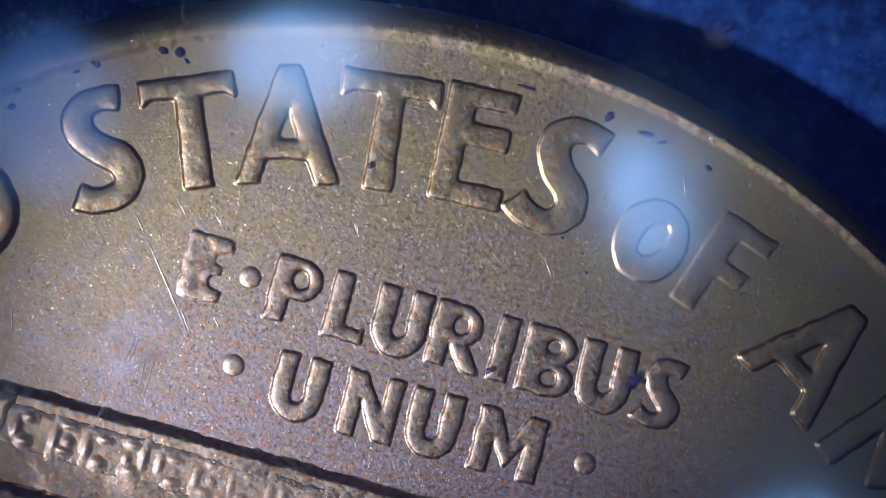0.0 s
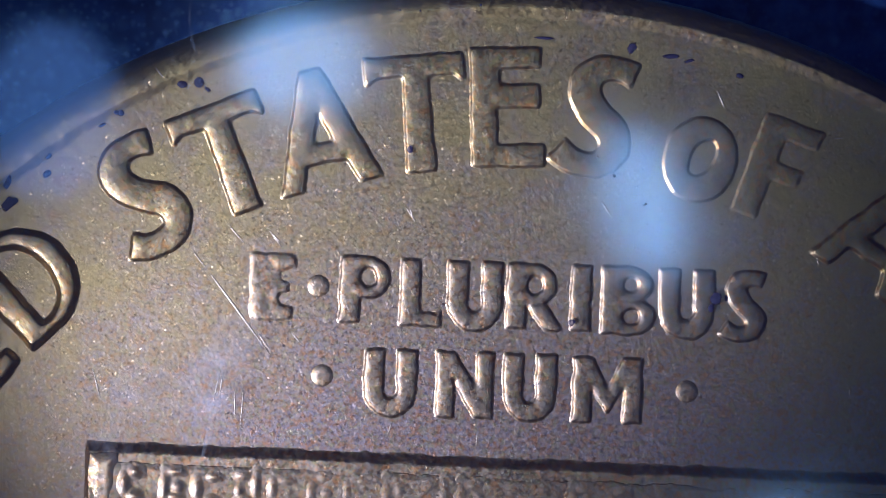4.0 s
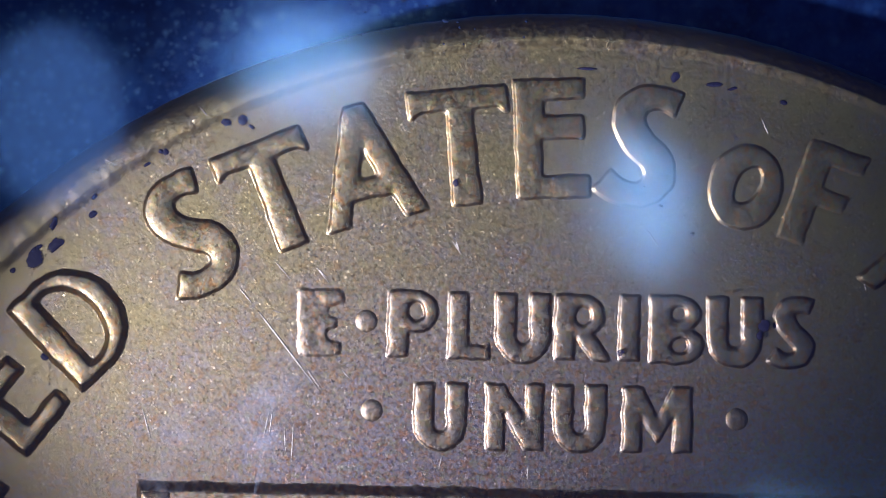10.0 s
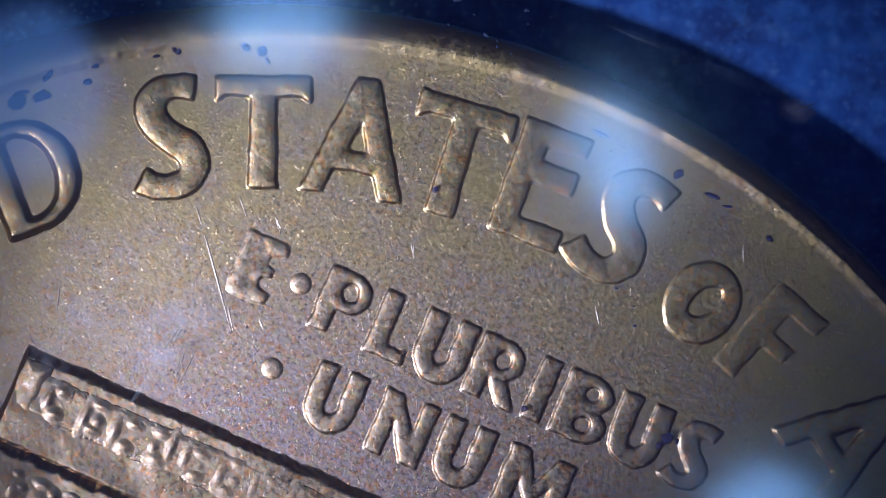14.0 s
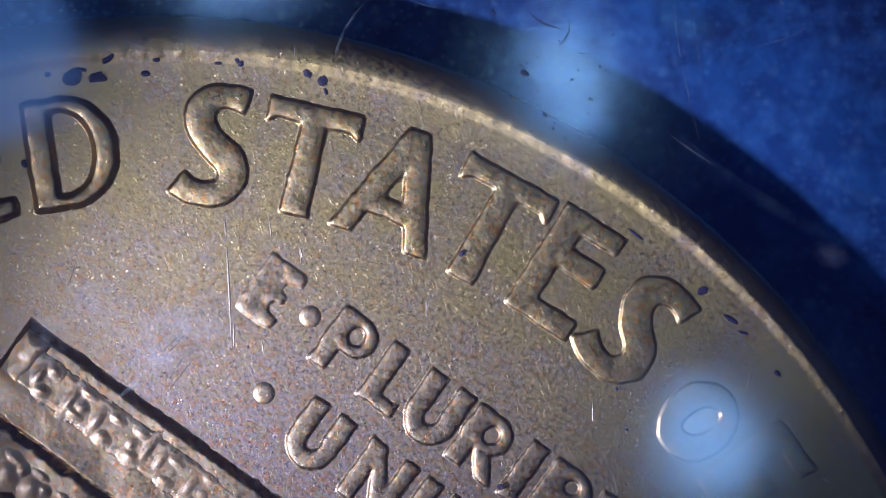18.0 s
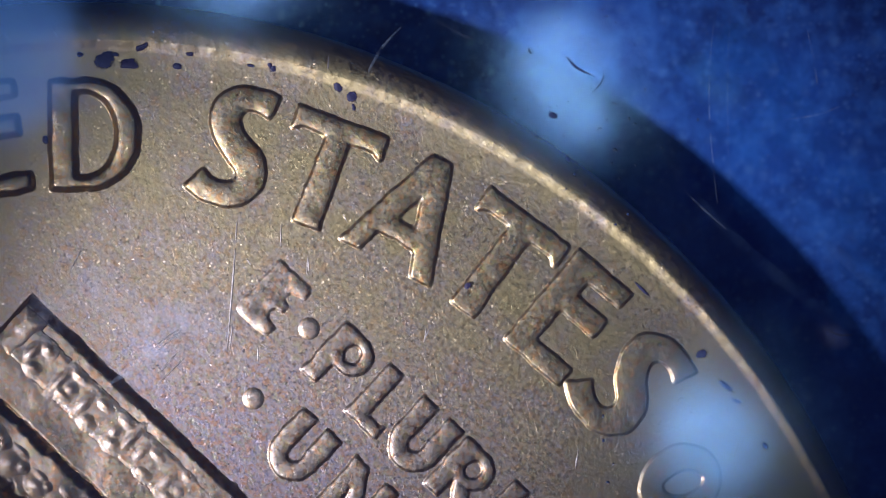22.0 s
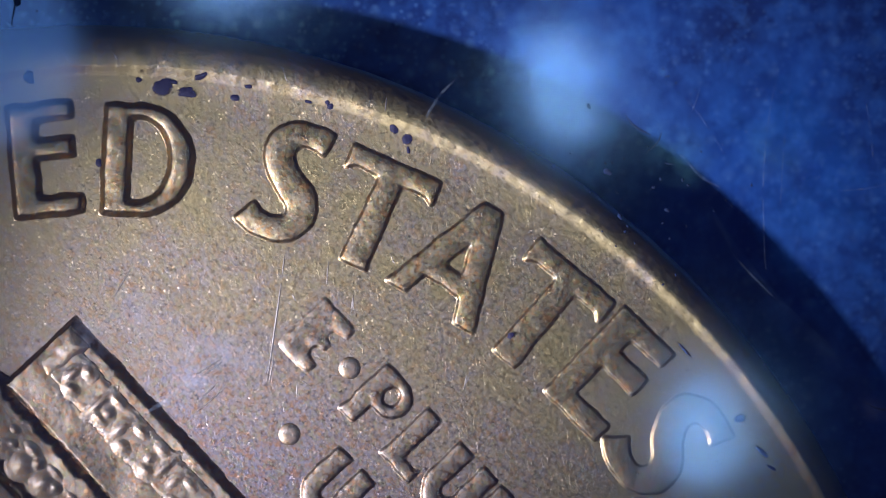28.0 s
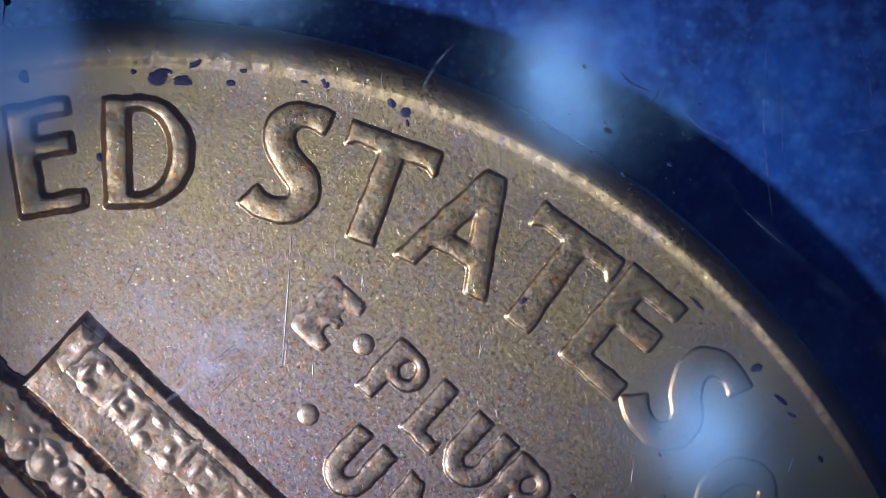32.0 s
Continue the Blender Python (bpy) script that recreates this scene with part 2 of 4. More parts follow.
def relief(name, inside, box, height, cell, mat, soft=0, foot=0.0):
    """A raised form: inside(x, y) tells how deep a place lies within its outline, height(d, x, y) how high it stands there."""
    x0, y0, x1, y1 = box
    nx, ny = int((x1 - x0) / cell) + 2, int((y1 - y0) / cell) + 2
    gx, gy = np.meshgrid(x0 + cell * np.arange(nx), y0 + cell * np.arange(ny))
    d = inside(gx, gy)
    for _ in range(soft):
        e = np.pad(d, 1, mode="edge")
        d = (e[:-2, 1:-1] + e[2:, 1:-1] + e[1:-1, :-2] + e[1:-1, 2:] + 2 * d) / 6
    z = np.where(d > -foot, height(d, gx, gy), -0.6)
    keep = d > -foot - 1.6 * cell
    full = keep[:-1, :-1] & keep[1:, :-1] & keep[:-1, 1:] & keep[1:, 1:]
    idx = np.arange(nx * ny).reshape(ny, nx)
    q = np.stack([idx[:-1, :-1], idx[:-1, 1:], idx[1:, 1:], idx[1:, :-1]], -1)[full]
    used, q = np.unique(q, return_inverse=True)
    v = np.stack([gx.ravel()[used], gy.ravel()[used], z.ravel()[used]], 1) * K
    me = bpy.data.meshes.new(name)
    q = q.reshape(-1, 4)
    me.vertices.add(len(v))
    me.vertices.foreach_set("co", v.ravel())
    me.loops.add(q.size)
    me.loops.foreach_set("vertex_index", q.ravel().astype(np.int32))
    me.polygons.add(len(q))
    me.polygons.foreach_set("loop_start", np.arange(0, q.size, 4, dtype=np.int32))
    me.polygons.foreach_set("use_smooth", np.ones(len(q), dtype=bool))
    me.materials.append(mat)
    me.update(calc_edges=True)
    return me


def outline_depth(poly):
    """Signed depth inside a closed outline."""
    p = np.array(poly, float)
    q = np.roll(p, -1, 0)

    def depth(x, y):
        best = np.full(x.shape, 1e9)
        sign = np.zeros(x.shape, dtype=bool)
        for (ax, ay), (bx, by) in zip(p, q):
            ex, ey = bx - ax, by - ay
            t = np.clip(((x - ax) * ex + (y - ay) * ey) / (ex * ex + ey * ey + 1e-9), 0, 1)
            best = np.minimum(best, np.hypot(x - ax - t * ex, y - ay - t * ey))
            if abs(ey) > 1e-9:
                sign ^= ((ay > y) != (by > y)) & (x < ax + (y - ay) / ey * ex)
        return np.where(sign, best, -best)
    return depth


def ribbon(points, widths):
    """The outline of a stroke along points with a full width at each."""
    p = np.array(points, float)
    w = np.array(widths, float) / 2
    t = np.gradient(p, axis=0)
    t /= np.linalg.norm(t, axis=1)[:, None]
    nrm = np.stack([-t[:, 1], t[:, 0]], 1)
    return np.concatenate([p + nrm * w[:, None], (p - nrm * w[:, None])[::-1]])


def curve_through(points, steps=8):
    """A smooth line through the points given."""
    p = [np.array(a, float) for a in points]
    p = [2 * p[0] - p[1]] + p + [2 * p[-1] - p[-2]]
    out = []
    for a, b, c, d in zip(p, p[1:], p[2:], p[3:]):
        for s in np.arange(steps) / steps:
            out.append(0.5 * (2 * b + (c - a) * s + (2 * a - 5 * b + 4 * c - d) * s * s + (3 * b - a - 3 * c + d) * s ** 3))
    return np.array(out + [p[-2]])


def arc(cx, cy, rx, ry, a0, a1, n=20):
    a = np.radians(np.linspace(a0, a1, n))
    return np.stack([cx + rx * np.cos(a), cy + ry * np.sin(a)], 1)


def turned(p, degrees, x, y):
    """Points turned about their middle and carried to x, y."""
    c, s = math.cos(radians(degrees)), math.sin(radians(degrees))
    return p @ np.array([[c, s], [-s, c]]) + (x, y)


# ---- the letters, each drawn in a box one high and `wide` wide: outlines to add and holes to cut ----
def glyph(ch, s):
    """Outlines (added, cut) of a capital one high; s is its stroke's width."""
    if ch == "T":
        w, b = 0.86, 0.19
        return w, [[(0, 1), (w, 1), (w, 0.76), (w - 0.03, 1 - b - 0.06), (w - 0.10, 1 - b), (w / 2 + s * 0.46, 1 - b), (w / 2 + s * 0.55, 0),
                    (w / 2 - s * 0.55, 0), (w / 2 - s * 0.46, 1 - b), (0.10, 1 - b), (0.03, 1 - b - 0.06), (0, 0.76)]], []
    if ch == "E":
        w = 0.62
        return w, [[(0, 0), (w, 0), (w, 0.19), (s, 0.19), (s, 0.49), (w - 0.04, 0.49), (w - 0.04, 0.69), (s + 0.02, 0.69),
                    (s + 0.02, 0.82), (w - 0.02, 0.82), (w - 0.02, 1), (0, 1)]], []
    if ch == "e":
        # struck through a clogged die: the arms have run together
        w = 0.66
        return w, [[(0, 0), (0.56, 0), (0.65, 0.06), (0.65, 0.21), (0.47, 0.25), (0.42, 0.32), (0.46, 0.40), (0.58, 0.44), (0.58, 0.56), (0.47, 0.60),
                    (0.43, 0.66), (0.47, 0.74), (0.67, 0.79), (0.68, 0.93), (0.62, 1), (0, 1)]], []
    if ch == "F":
        w = 0.60
        return w, [[(0, 0), (s, 0), (s, 0.40), (w - 0.08, 0.40), (w - 0.06, 0.58), (s, 0.58), (s, 0.82), (w, 0.80), (w, 1), (0, 1)]], []
    if ch == "A":
        w = 0.88
        return w, [[(0, 0), (s * 0.86, 0), (0.27, 0.21), (0.60, 0.21), (w - s * 0.90, 0), (w, 0), (0.55, 1), (0.36, 1)]], [[(0.36, 0.38), (0.52, 0.38), (0.45, 0.62)]]
    if ch == "L":
        w = 0.62
        return w, [[(0, 0), (w, 0), (w, 0.26), (w - 0.10, 0.20), (s, 0.20), (s, 1), (0, 1)]], []
    if ch == "I":
        return s, [[(0, 0), (s, 0), (s, 1), (0, 1)]], []
    if ch == "N":
        w = 0.86
        return w, [[(0, 0), (s * 0.9, 0), (s * 0.9, 0.55), (w - s * 0.95, 0), (w, 0), (w, 1), (w - s * 0.85, 1), (w - s * 0.85, 0.5), (s * 0.9, 1), (0, 1)]], []
    if ch == "M":
        w = 1.06
        return w, [[(0, 0), (s * 0.95, 0), (s * 0.95, 0.52), (w / 2, 0.14), (w - s * 0.95, 0.52), (w - s * 0.95, 0), (w, 0), (w, 1), (w - s, 1), (w / 2, 0.52),
                    (s, 1), (0, 1)]], []
    if ch == "U":
        w, r = 0.80, 0.40
        mid = np.concatenate([[(s / 2, 1), (s / 2, 0.7)], arc(w / 2, r, w / 2 - s / 2, r - s * 0.42, 180, 360, 18), [(w - s / 2, 0.7), (w - s / 2, 1)]])
        return w, [ribbon(mid, [s] * 2 + [s * 0.95] * 18 + [s] * 2)], []
    if ch == "O":
        w = 0.87
        return w, [arc(w / 2, 0.5, w / 2, 0.5, 0, 350, 36)], [turned(arc(0, 0, w / 2 - s * 1.05, 0.5 - s * 0.92, 0, 350, 30), -18, w / 2 + 0.02, 0.52)]
    if ch == "D":
        w = 0.82
        outer = np.concatenate([[(0, 0), (0.30, 0)], arc(0.34, 0.5, w - 0.34, 0.5, -88, 88, 20), [(0.30, 1), (0, 1)]])
        inner = np.concatenate([[(s, 0.15), (0.32, 0.15)], arc(0.34, 0.5, w - 0.34 - s * 0.93, 0.35, -85, 85, 14), [(0.32, 0.85), (s, 0.85)]])
        return w, [outer], [inner]
    if ch in "PRB":
        w = 0.78
        top = 0.36 if ch != "B" else 0.47
        bowl = np.concatenate([[(0, top), (0.35, top)], arc(0.40, (1 + top) / 2, w - 0.42, (1 - top) / 2, -88, 88, 16), [(0.35, 1), (0, 1)]])
        hole = arc(0.43, (1 + top) / 2, 0.115, 0.135 if ch != "B" else 0.11, 0, 345, 20)
        add, cut = [bowl, [(0, 0), (s, 0), (s, 1), (0, 1)]], [hole]
        if ch == "R":
            add.append([(0.28, 0.42), (0.56, 0.44), (0.84, 0.03), (0.80, 0), (0.58, 0)])
        if ch == "B":
            add.append(np.concatenate([[(0, 0), (0.36, 0)], arc(0.42, 0.27, w - 0.40, 0.27, -88, 88, 16), [(0.36, 0.54), (0, 0.54)]]))
            cut.append(arc(0.44, 0.27, 0.115, 0.11, 0, 345, 20))
        return w, add, cut
    # S
    w = 0.64
    mid = curve_through([(0.025, 0.195), (0.12, 0.135), (0.26, 0.10), (0.42, 0.125), (0.515, 0.25), (0.48, 0.385), (0.34, 0.50), (0.225, 0.63),
                         (0.20, 0.76), (0.29, 0.875), (0.42, 0.90), (0.53, 0.89), (0.62, 0.865)], 5)
    width = s / 0.27 * np.interp(np.linspace(0, 1, len(mid)), np.linspace(0, 1, 13), [0.22, 0.20, 0.19, 0.20, 0.24, 0.25, 0.245, 0.25, 0.25, 0.21, 0.19, 0.19, 0.21])
    mid[:, 0] = 0.02 + 0.94 * mid[:, 0]
    return w, [ribbon(mid, width)], []


def bumps(x, y, size, seed):
    """Smooth random unevenness between -1 and 1, with lumps of the size given."""
    table = np.random.RandomState(seed).uniform(-1, 1, (64, 64))
    u, w = x / size + 500, y / size + 500
    i, j = np.floor(u).astype(int), np.floor(w).astype(int)
    a, c = u - i, w - j
    a, c = a * a * (3 - 2 * a), c * c * (3 - 2 * c)
    t = lambda p, q: table[p % 64, q % 64]
    return (t(i, j) * (1 - a) + t(i + 1, j) * a) * (1 - c) + (t(i, j + 1) * (1 - a) + t(i + 1, j + 1) * a) * c


def letter(parent, ch, at, up, right, stroke, high, wall, dome, mat, label="", soft=30, lumpy=0.26):
    """at: the foot's left end; up and right: the letter's height and direction, in drawing units from the coin's middle."""
    wide, add, cut = glyph(ch, stroke)
    size = math.hypot(*up)
    add = [outline_depth(np.array(p) * size) for p in add]
    cut = [outline_depth(np.array(p) * size) for p in cut]

    def inside(x, y):
        d = np.max([f(x, y) for f in add], axis=0)
        for f in cut:
            d = np.minimum(d, -f(x, y))
        return d + 1.6 * bumps(x, y, 23, seed) + 1.3 * bumps(x, y, 8, seed + 1)

    seed = int(abs(at[0]) + 3 * abs(at[1]))
    crown = 0.5 * stroke * size

    def height(d, x, y):
        t = np.clip((d + 2.5) / (wall + 2.5), 0, 1)
        c = 1 - np.clip(d / crown, 0, 1)
        worn = 1 + 0.16 * bumps(x, y, 46, seed + 2)
        return worn * (high * t * t * (3 - 2 * t) + dome * (1 - c ** 3)) + t * (lumpy * bumps(x, y, 17, seed + 3) + 0.10 * bumps(x, y, 6, seed + 4))
    me = relief("letter", inside, (-12, -12, wide * size + 14, size + 12), height, 1.25, mat, soft, 2.5)
    ob = part("letter", me, parent, label)
    turn = math.atan2(up[1], up[0]) - math.pi / 2
    ob.matrix_basis = Matrix.Translation((at[0] * K, at[1] * K, 0)) @ Matrix.Rotation(turn, 4, "Z")
    return ob


# ---- the coin ----
MID = (944.0, 1528.0)       # the coin's middle on the drawing, whose y runs down


def on_coin(x, y):
    return (x - MID[0], MID[1] - y)


coin = tagged(new("bronze_cent"), "worn brown bronze one-cent coin lying under clear plastic film", "coin")

# the rim was struck off centre: its inner edge wanders, its outer edge is round
OUTER = [(1480, 2.4), (1489, -3.0), (1498, -11), (1505, -21), (1509, -36), (1509, -225), (1504, -238)]


def rim_at(a):
    """The rim's section at the angle a."""
    m = 1431 + 36 * math.cos(a - 0.72)
    return [(1370, 0), (m - 14, 0), (m - 8, 0.9), (m - 2, 2.9), (m + 4, 5.0), (m + 8, 5.8), (max(m + 9, 0.5 * (m + 1480)), 5.0)] + OUTER


def lathe(section, turns=720):
    verts, faces, m = [], [], len(section(0.0))
    for k in range(turns):
        a = 2 * math.pi * k / turns
        verts += [(r * math.cos(a) * K, r * math.sin(a) * K, z * K) for r, z in section(a)]
    for k in range(turns):
        for j in range(m - 1):
            a, b = k * m + j, ((k + 1) % turns) * m + j
            faces.append((a + 1, b + 1, b, a))
    return verts, faces


v, f = lathe(rim_at, 2160)
# nicks and dents along the rim
p = np.array(v)
wear = 0.7 * bumps(p[:, 0] / K, p[:, 1] / K, 26, 21) + 0.45 * bumps(p[:, 0] / K, p[:, 1] / K, 9, 22)
top = np.clip(p[:, 2] / K / 4, 0, 1)
p[:, 2] += wear * top * K
swell = 1 + 0.7 / 1460 * (bumps(p[:, 0] / K, p[:, 1] / K, 34, 23) + 0.6 * bumps(p[:, 0] / K, p[:, 1] / K, 12, 24)) * (np.abs(p[:, 2]) > 0.2 * K)
p[:, :2] *= swell[:, None]
v = p.tolist()
part("rim", mesh_of("rim", v, f, M_FIELD), coin, "raised worn rim")
v, f = lathe(lambda a: [(0.5, 0), (200, 0), (600, 0), (1000, 0), (1370, 0)], 360)
part("field", mesh_of("field", v, f, M_FIELD), coin, "flat brown coin field with fine scratches")
v, f = lathe(lambda a: [(1505, -238), (1440, -240), (0.5, -240)], 180)
part("back_face", mesh_of("back_face", v, f, M_FIELD), coin)


def legend(ch, foot, top, stroke=0.27, high=7.0, wall=10.5, dome=5.0):
    """A letter of the legend from the foot's left end to its left top, on the drawing."""
    a, b = on_coin(*foot), on_coin(*top)
    letter(coin, ch, a, (b[0] - a[0], b[1] - a[1]), None, stroke, high, wall, dome, M_LETTER)


legend("T", (-70, 971), (-247, 867), 0.26)
legend("E", (19, 817), (-142, 690), 0.26)
legend("D", (116, 702), (-23, 556), 0.26)
legend("S", (298, 550), (185, 364), 0.29, 3.0, 5.0, 3.2)
legend("T", (411, 474), (334, 287), 0.25, 3.0, 5.0, 3.0)
legend("A", (547, 418), (495, 209), 0.24, 2.6, 4.8, 2.5)
legend("T", (706, 373), (684, 165), 0.24, 2.2, 4.4, 2.0)
legend("E", (882, 352), (873, 140), 0.23, 2.2, 4.4, 1.9)
legend("S", (1016, 354), (1043, 137), 0.29, 2.2, 4.4, 1.9)
legend("O", (1205, 387), (1237, 237), 0.29, 2.0, 4.4, 1.6)
legend("F", (1342, 412), (1402, 237), 0.26, 1.0, 4.0, 1.1)
legend("A", (1481, 484), (1594, 302), 0.24, 3.2, 6.0, 2.2)
legend("M", (1657, 600), (1798, 438), 0.24, 3.2, 6.0, 2.2)
MOTTO = [("e", 497, 513, 632), ("P", 655, 513, 632), ("L", 762, 515, 635), ("U", 846, 517, 640), ("R", 950, 517, 636), ("I", 1065, 518, 635),
         ("B", 1118, 518, 640), ("U", 1220, 520, 644), ("S", 1330, 520, 646),
         ("U", 702, 677, 796), ("N", 830, 677, 796), ("U", 948, 678, 798), ("M", 1072, 680, 797)]
for ch, x, top, foot in MOTTO:
    a = on_coin(x, foot)
    worn = 0.52 if ch == "e" else 1.0
    letter(coin, ch, a, (0.5, foot - top), None, 0.31, 1.8 * worn, 4.2, 2.3 * worn, M_MOTTO, soft=16, lumpy=0.26 if worn == 1.0 else 0.7)


def dot(x, y, r, high=2.4):
    def inside(gx, gy):
        return r - np.hypot(gx, gy)

    def height(d, gx, gy):
        t = np.clip(d / (0.75 * r), 0, 1)
        return high * t * (2 - t)
    ob = part("raised_dot", relief("raised_dot", inside, (-r - 3, -r - 3, r + 3, r + 3), height, 1.25, M_MOTTO), coin)
    a = on_coin(x, y)
    ob.location = (a[0] * K, a[1] * K, 0)


for x, y in [(618, 569), (629, 727), (1275, 737)]:
    dot(x, y, 20)


# ---- the memorial building in relief, its top edge leaning a little ----
def slab(name, parent, x0, y0, x1, y1, high, wall, label="", mat=M_MOTTO, cell=2.5, base=0.0, ragged=0.0, steep=1.0):
    cx, cy, hx, hy = (x0 + x1) / 2, (y0 + y1) / 2, (x1 - x0) / 2, (y1 - y0) / 2

    def inside(gx, gy):
        edge = ragged * (0.5 * np.sin(gx * 0.23) + np.sin(gx * 0.083 + 1.0) + 0.6 * np.sin(gx * 0.137 + 2.0) + 0.3 * np.sin(gx * 0.41)) / 2 if ragged else 0.0
        return np.minimum(steep * (hx - abs(gx - cx)), hy - abs(gy - cy) + edge) + 2.2 * bumps(gx, gy, 31, 7) + 1.6 * bumps(gx, gy, 11, 8)

    def height(d, gx, gy):
        t = np.clip(d / wall, 0, 1)
        return base + high * t * t * (3 - 2 * t) * (1 + 0.15 * bumps(gx, gy, 60, 9)) + t * (0.30 * bumps(gx, gy, 19, 10) + 0.14 * bumps(gx, gy, 7, 11))
    return part(name, relief(name, inside, (x0 - 4, y0 - 4, x1 + 4, y1 + 4), height, cell, mat), parent, label)


memorial = part("memorial_building", None, coin, "low-relief columned memorial building")
a = on_coin(214, 853)
memorial.matrix_basis = Matrix.Translation((a[0] * K, a[1] * K, 0)) @ Matrix.Rotation(radians(-0.75), 4, "Z")
W = 1510
slab("attic", memorial, 0, -190, W, 0, 13, 21, "plain attic wall block", cell=2.0, steep=1.9)
slab("attic_band", memorial, 26, -112, W - 26, -34, 1.6, 12, "ornamented attic band", base=13, cell=2.0)
slab("cornice", memorial, -72, -290, W + 72, -166, 17, 26, "projecting cornice and frieze with a worn ragged edge", cell=2.0, base=5.0, ragged=4.5)
slab("architrave", memorial, -40, -345, W + 40, -286, 15, 14)


def ornament(parent, x, y, z, lumps, high, name, half=44):
    """A piece of carved ornament: rounded lumps (x, y, half width, half height) grown together."""
    def inside(gx, gy):
        return np.max([100 * np.exp(-((gx - a) / rx) ** 2 - ((gy - c) / ry) ** 2) for a, c, rx, ry in lumps], axis=0) - 6

    def height(d, gx, gy):
        return high * np.clip(d / 94, 0, 1)
    ob = part(name, relief(name, inside, (-half, -half, half, half), height, 2.0, M_MOTTO, 4, 1.0), parent)
    ob.location = (x * K, y * K, z * K)


rng = random.Random(4)


def lump(x, y, rx, ry):
    return (x + rng.uniform(-5, 5), y + rng.uniform(-5, 5), rx * rng.uniform(0.8, 1.25), ry * rng.uniform(0.8, 1.25))




def end_block():
    """The attic's end, leaning outwards and down."""
    def inside(gx, gy):
        return np.minimum(np.minimum(gx - 8, 60 - gx), np.minimum(gy + 120, -20 - gy)) + 2 * bumps(gx, gy, 17, 32)

    def height(d, gx, gy):
        return 11.8 + np.sin(1.57 * np.clip(d / 20, 0, 1)) * (1.2 + 0.06 * (gx - 14) + 0.03 * (gy + 114) + 0.4 * bumps(gx, gy, 14, 31))
    part("end_block", relief("end_block", inside, (2, -128, 68, -14), height, 1.5, M_MOTTO, 3), memorial, "raised block at the attic's end")


end_block()
for k in range(22):
    x = 92 + k * 66
    # clear at the building's end, worn to pebbles towards its middle
    worn = max(0.12, 1 - k / 7)
    side = rng.choice((-1, -1, 1))
    shapes = [lump(17 * side, 0, 8, 22), lump(-5 * side, 22, 13, 7), lump(-5 * side, -21, 14, 8)] + [lump(-10 * side, 2, 8, 8)] * (k % 2)
    ornament(memorial, x, -74, 14.4, shapes, 0.9 + 2.6 * worn * rng.uniform(0.8, 1.2), "swag")
for k in range(30):
    x = -30 + k * (W + 60) / 29
    ornament(memorial, x, -243, 21.4, [lump(-4, 0, 14, 15), lump(12, 14, 9, 9), lump(-6, 26, 12, 7)], 3.0, "rosette")


# ---- wear on the coin ----
def surface(x, y, low):
    s = rim_at(math.atan2(y, x))[:11]
    return max(low, float(np.interp(math.hypot(x, y), [p[0] for p in s], [p[1] for p in s])))


def strip(name, parent, points, width, mat, lift, low=0.0, film=False):
    """A thin raised line through points of the drawing, tapering at both ends."""
    p = curve_through([on_coin(*q) for q in points], 6) if len(points) > 2 else np.linspace(on_coin(*points[0]), on_coin(*points[1]), 9)
    w = width * (0.25 + 0.75 * np.sin(np.linspace(0.08, math.pi - 0.08, len(p))))
    o = ribbon(p, w)
    n = len(p)
    left, right = o[:n], o[n:][::-1]
    verts, faces = [], []
    for a, m, c in zip(left, p, right):
        for q, up in ((a, 0.0), (m, 0.35 * width), (c, 0.0)):
            z = ripple(q[0] * K, q[1] * K) if film else surface(q[0], q[1], low) * K
            verts.append((q[0] * K, q[1] * K, z + (lift + up) * K))
    for k in range(n - 1):
        a = 3 * k
        faces += [(a, a + 3, a + 4, a + 1), (a + 1, a + 4, a + 5, a + 2)]
    return part(name, mesh_of(name, verts, faces, mat), parent)


def blot(name, parent, x, y, rx, ry, turn, mat, lift, low=0.0, film=False, seed=0):
    """A small flat irregular patch with a thin edge."""
    r = random.Random(seed)
    n, cx, cy = 22, *on_coin(x, y)
    ph = [r.uniform(0, 6.28) for _ in range(4)]
    verts, faces = [], []
    for ring, h in ((0.0, 1.0), (0.7, 0.9), (1.0, -0.5)):
        for k in range(n):
            a = 2 * math.pi * k / n
            q = ring * (1 + 0.20 * math.sin(2 * a + ph[0]) + 0.10 * math.sin(3 * a + ph[1]) + 0.05 * math.sin(5 * a + ph[2]) + 0.04 * math.sin(8 * a + ph[3]))
            u, v = rx * q * math.cos(a), ry * q * math.sin(a)
            px = cx + u * math.cos(turn) - v * math.sin(turn)
            py = cy + u * math.sin(turn) + v * math.cos(turn)
            z = ripple(px * K, py * K) if film else surface(px, py, low) * K
            verts.append((px * K, py * K, z + (lift + h) * K))
    for j in range(2):
        for k in range(n):
            a, c = j * n + k, j * n + (k + 1) % n
            faces.append((a, a + n, c + n, c))
    return part(name, mesh_of(name, verts, faces, mat), parent)


def ripple(x, y):
    """Height of the film over its mean plane."""
    return 0.012 * MM * math.sin(550 * x + 0.8) * math.cos(470 * y - 0.4)


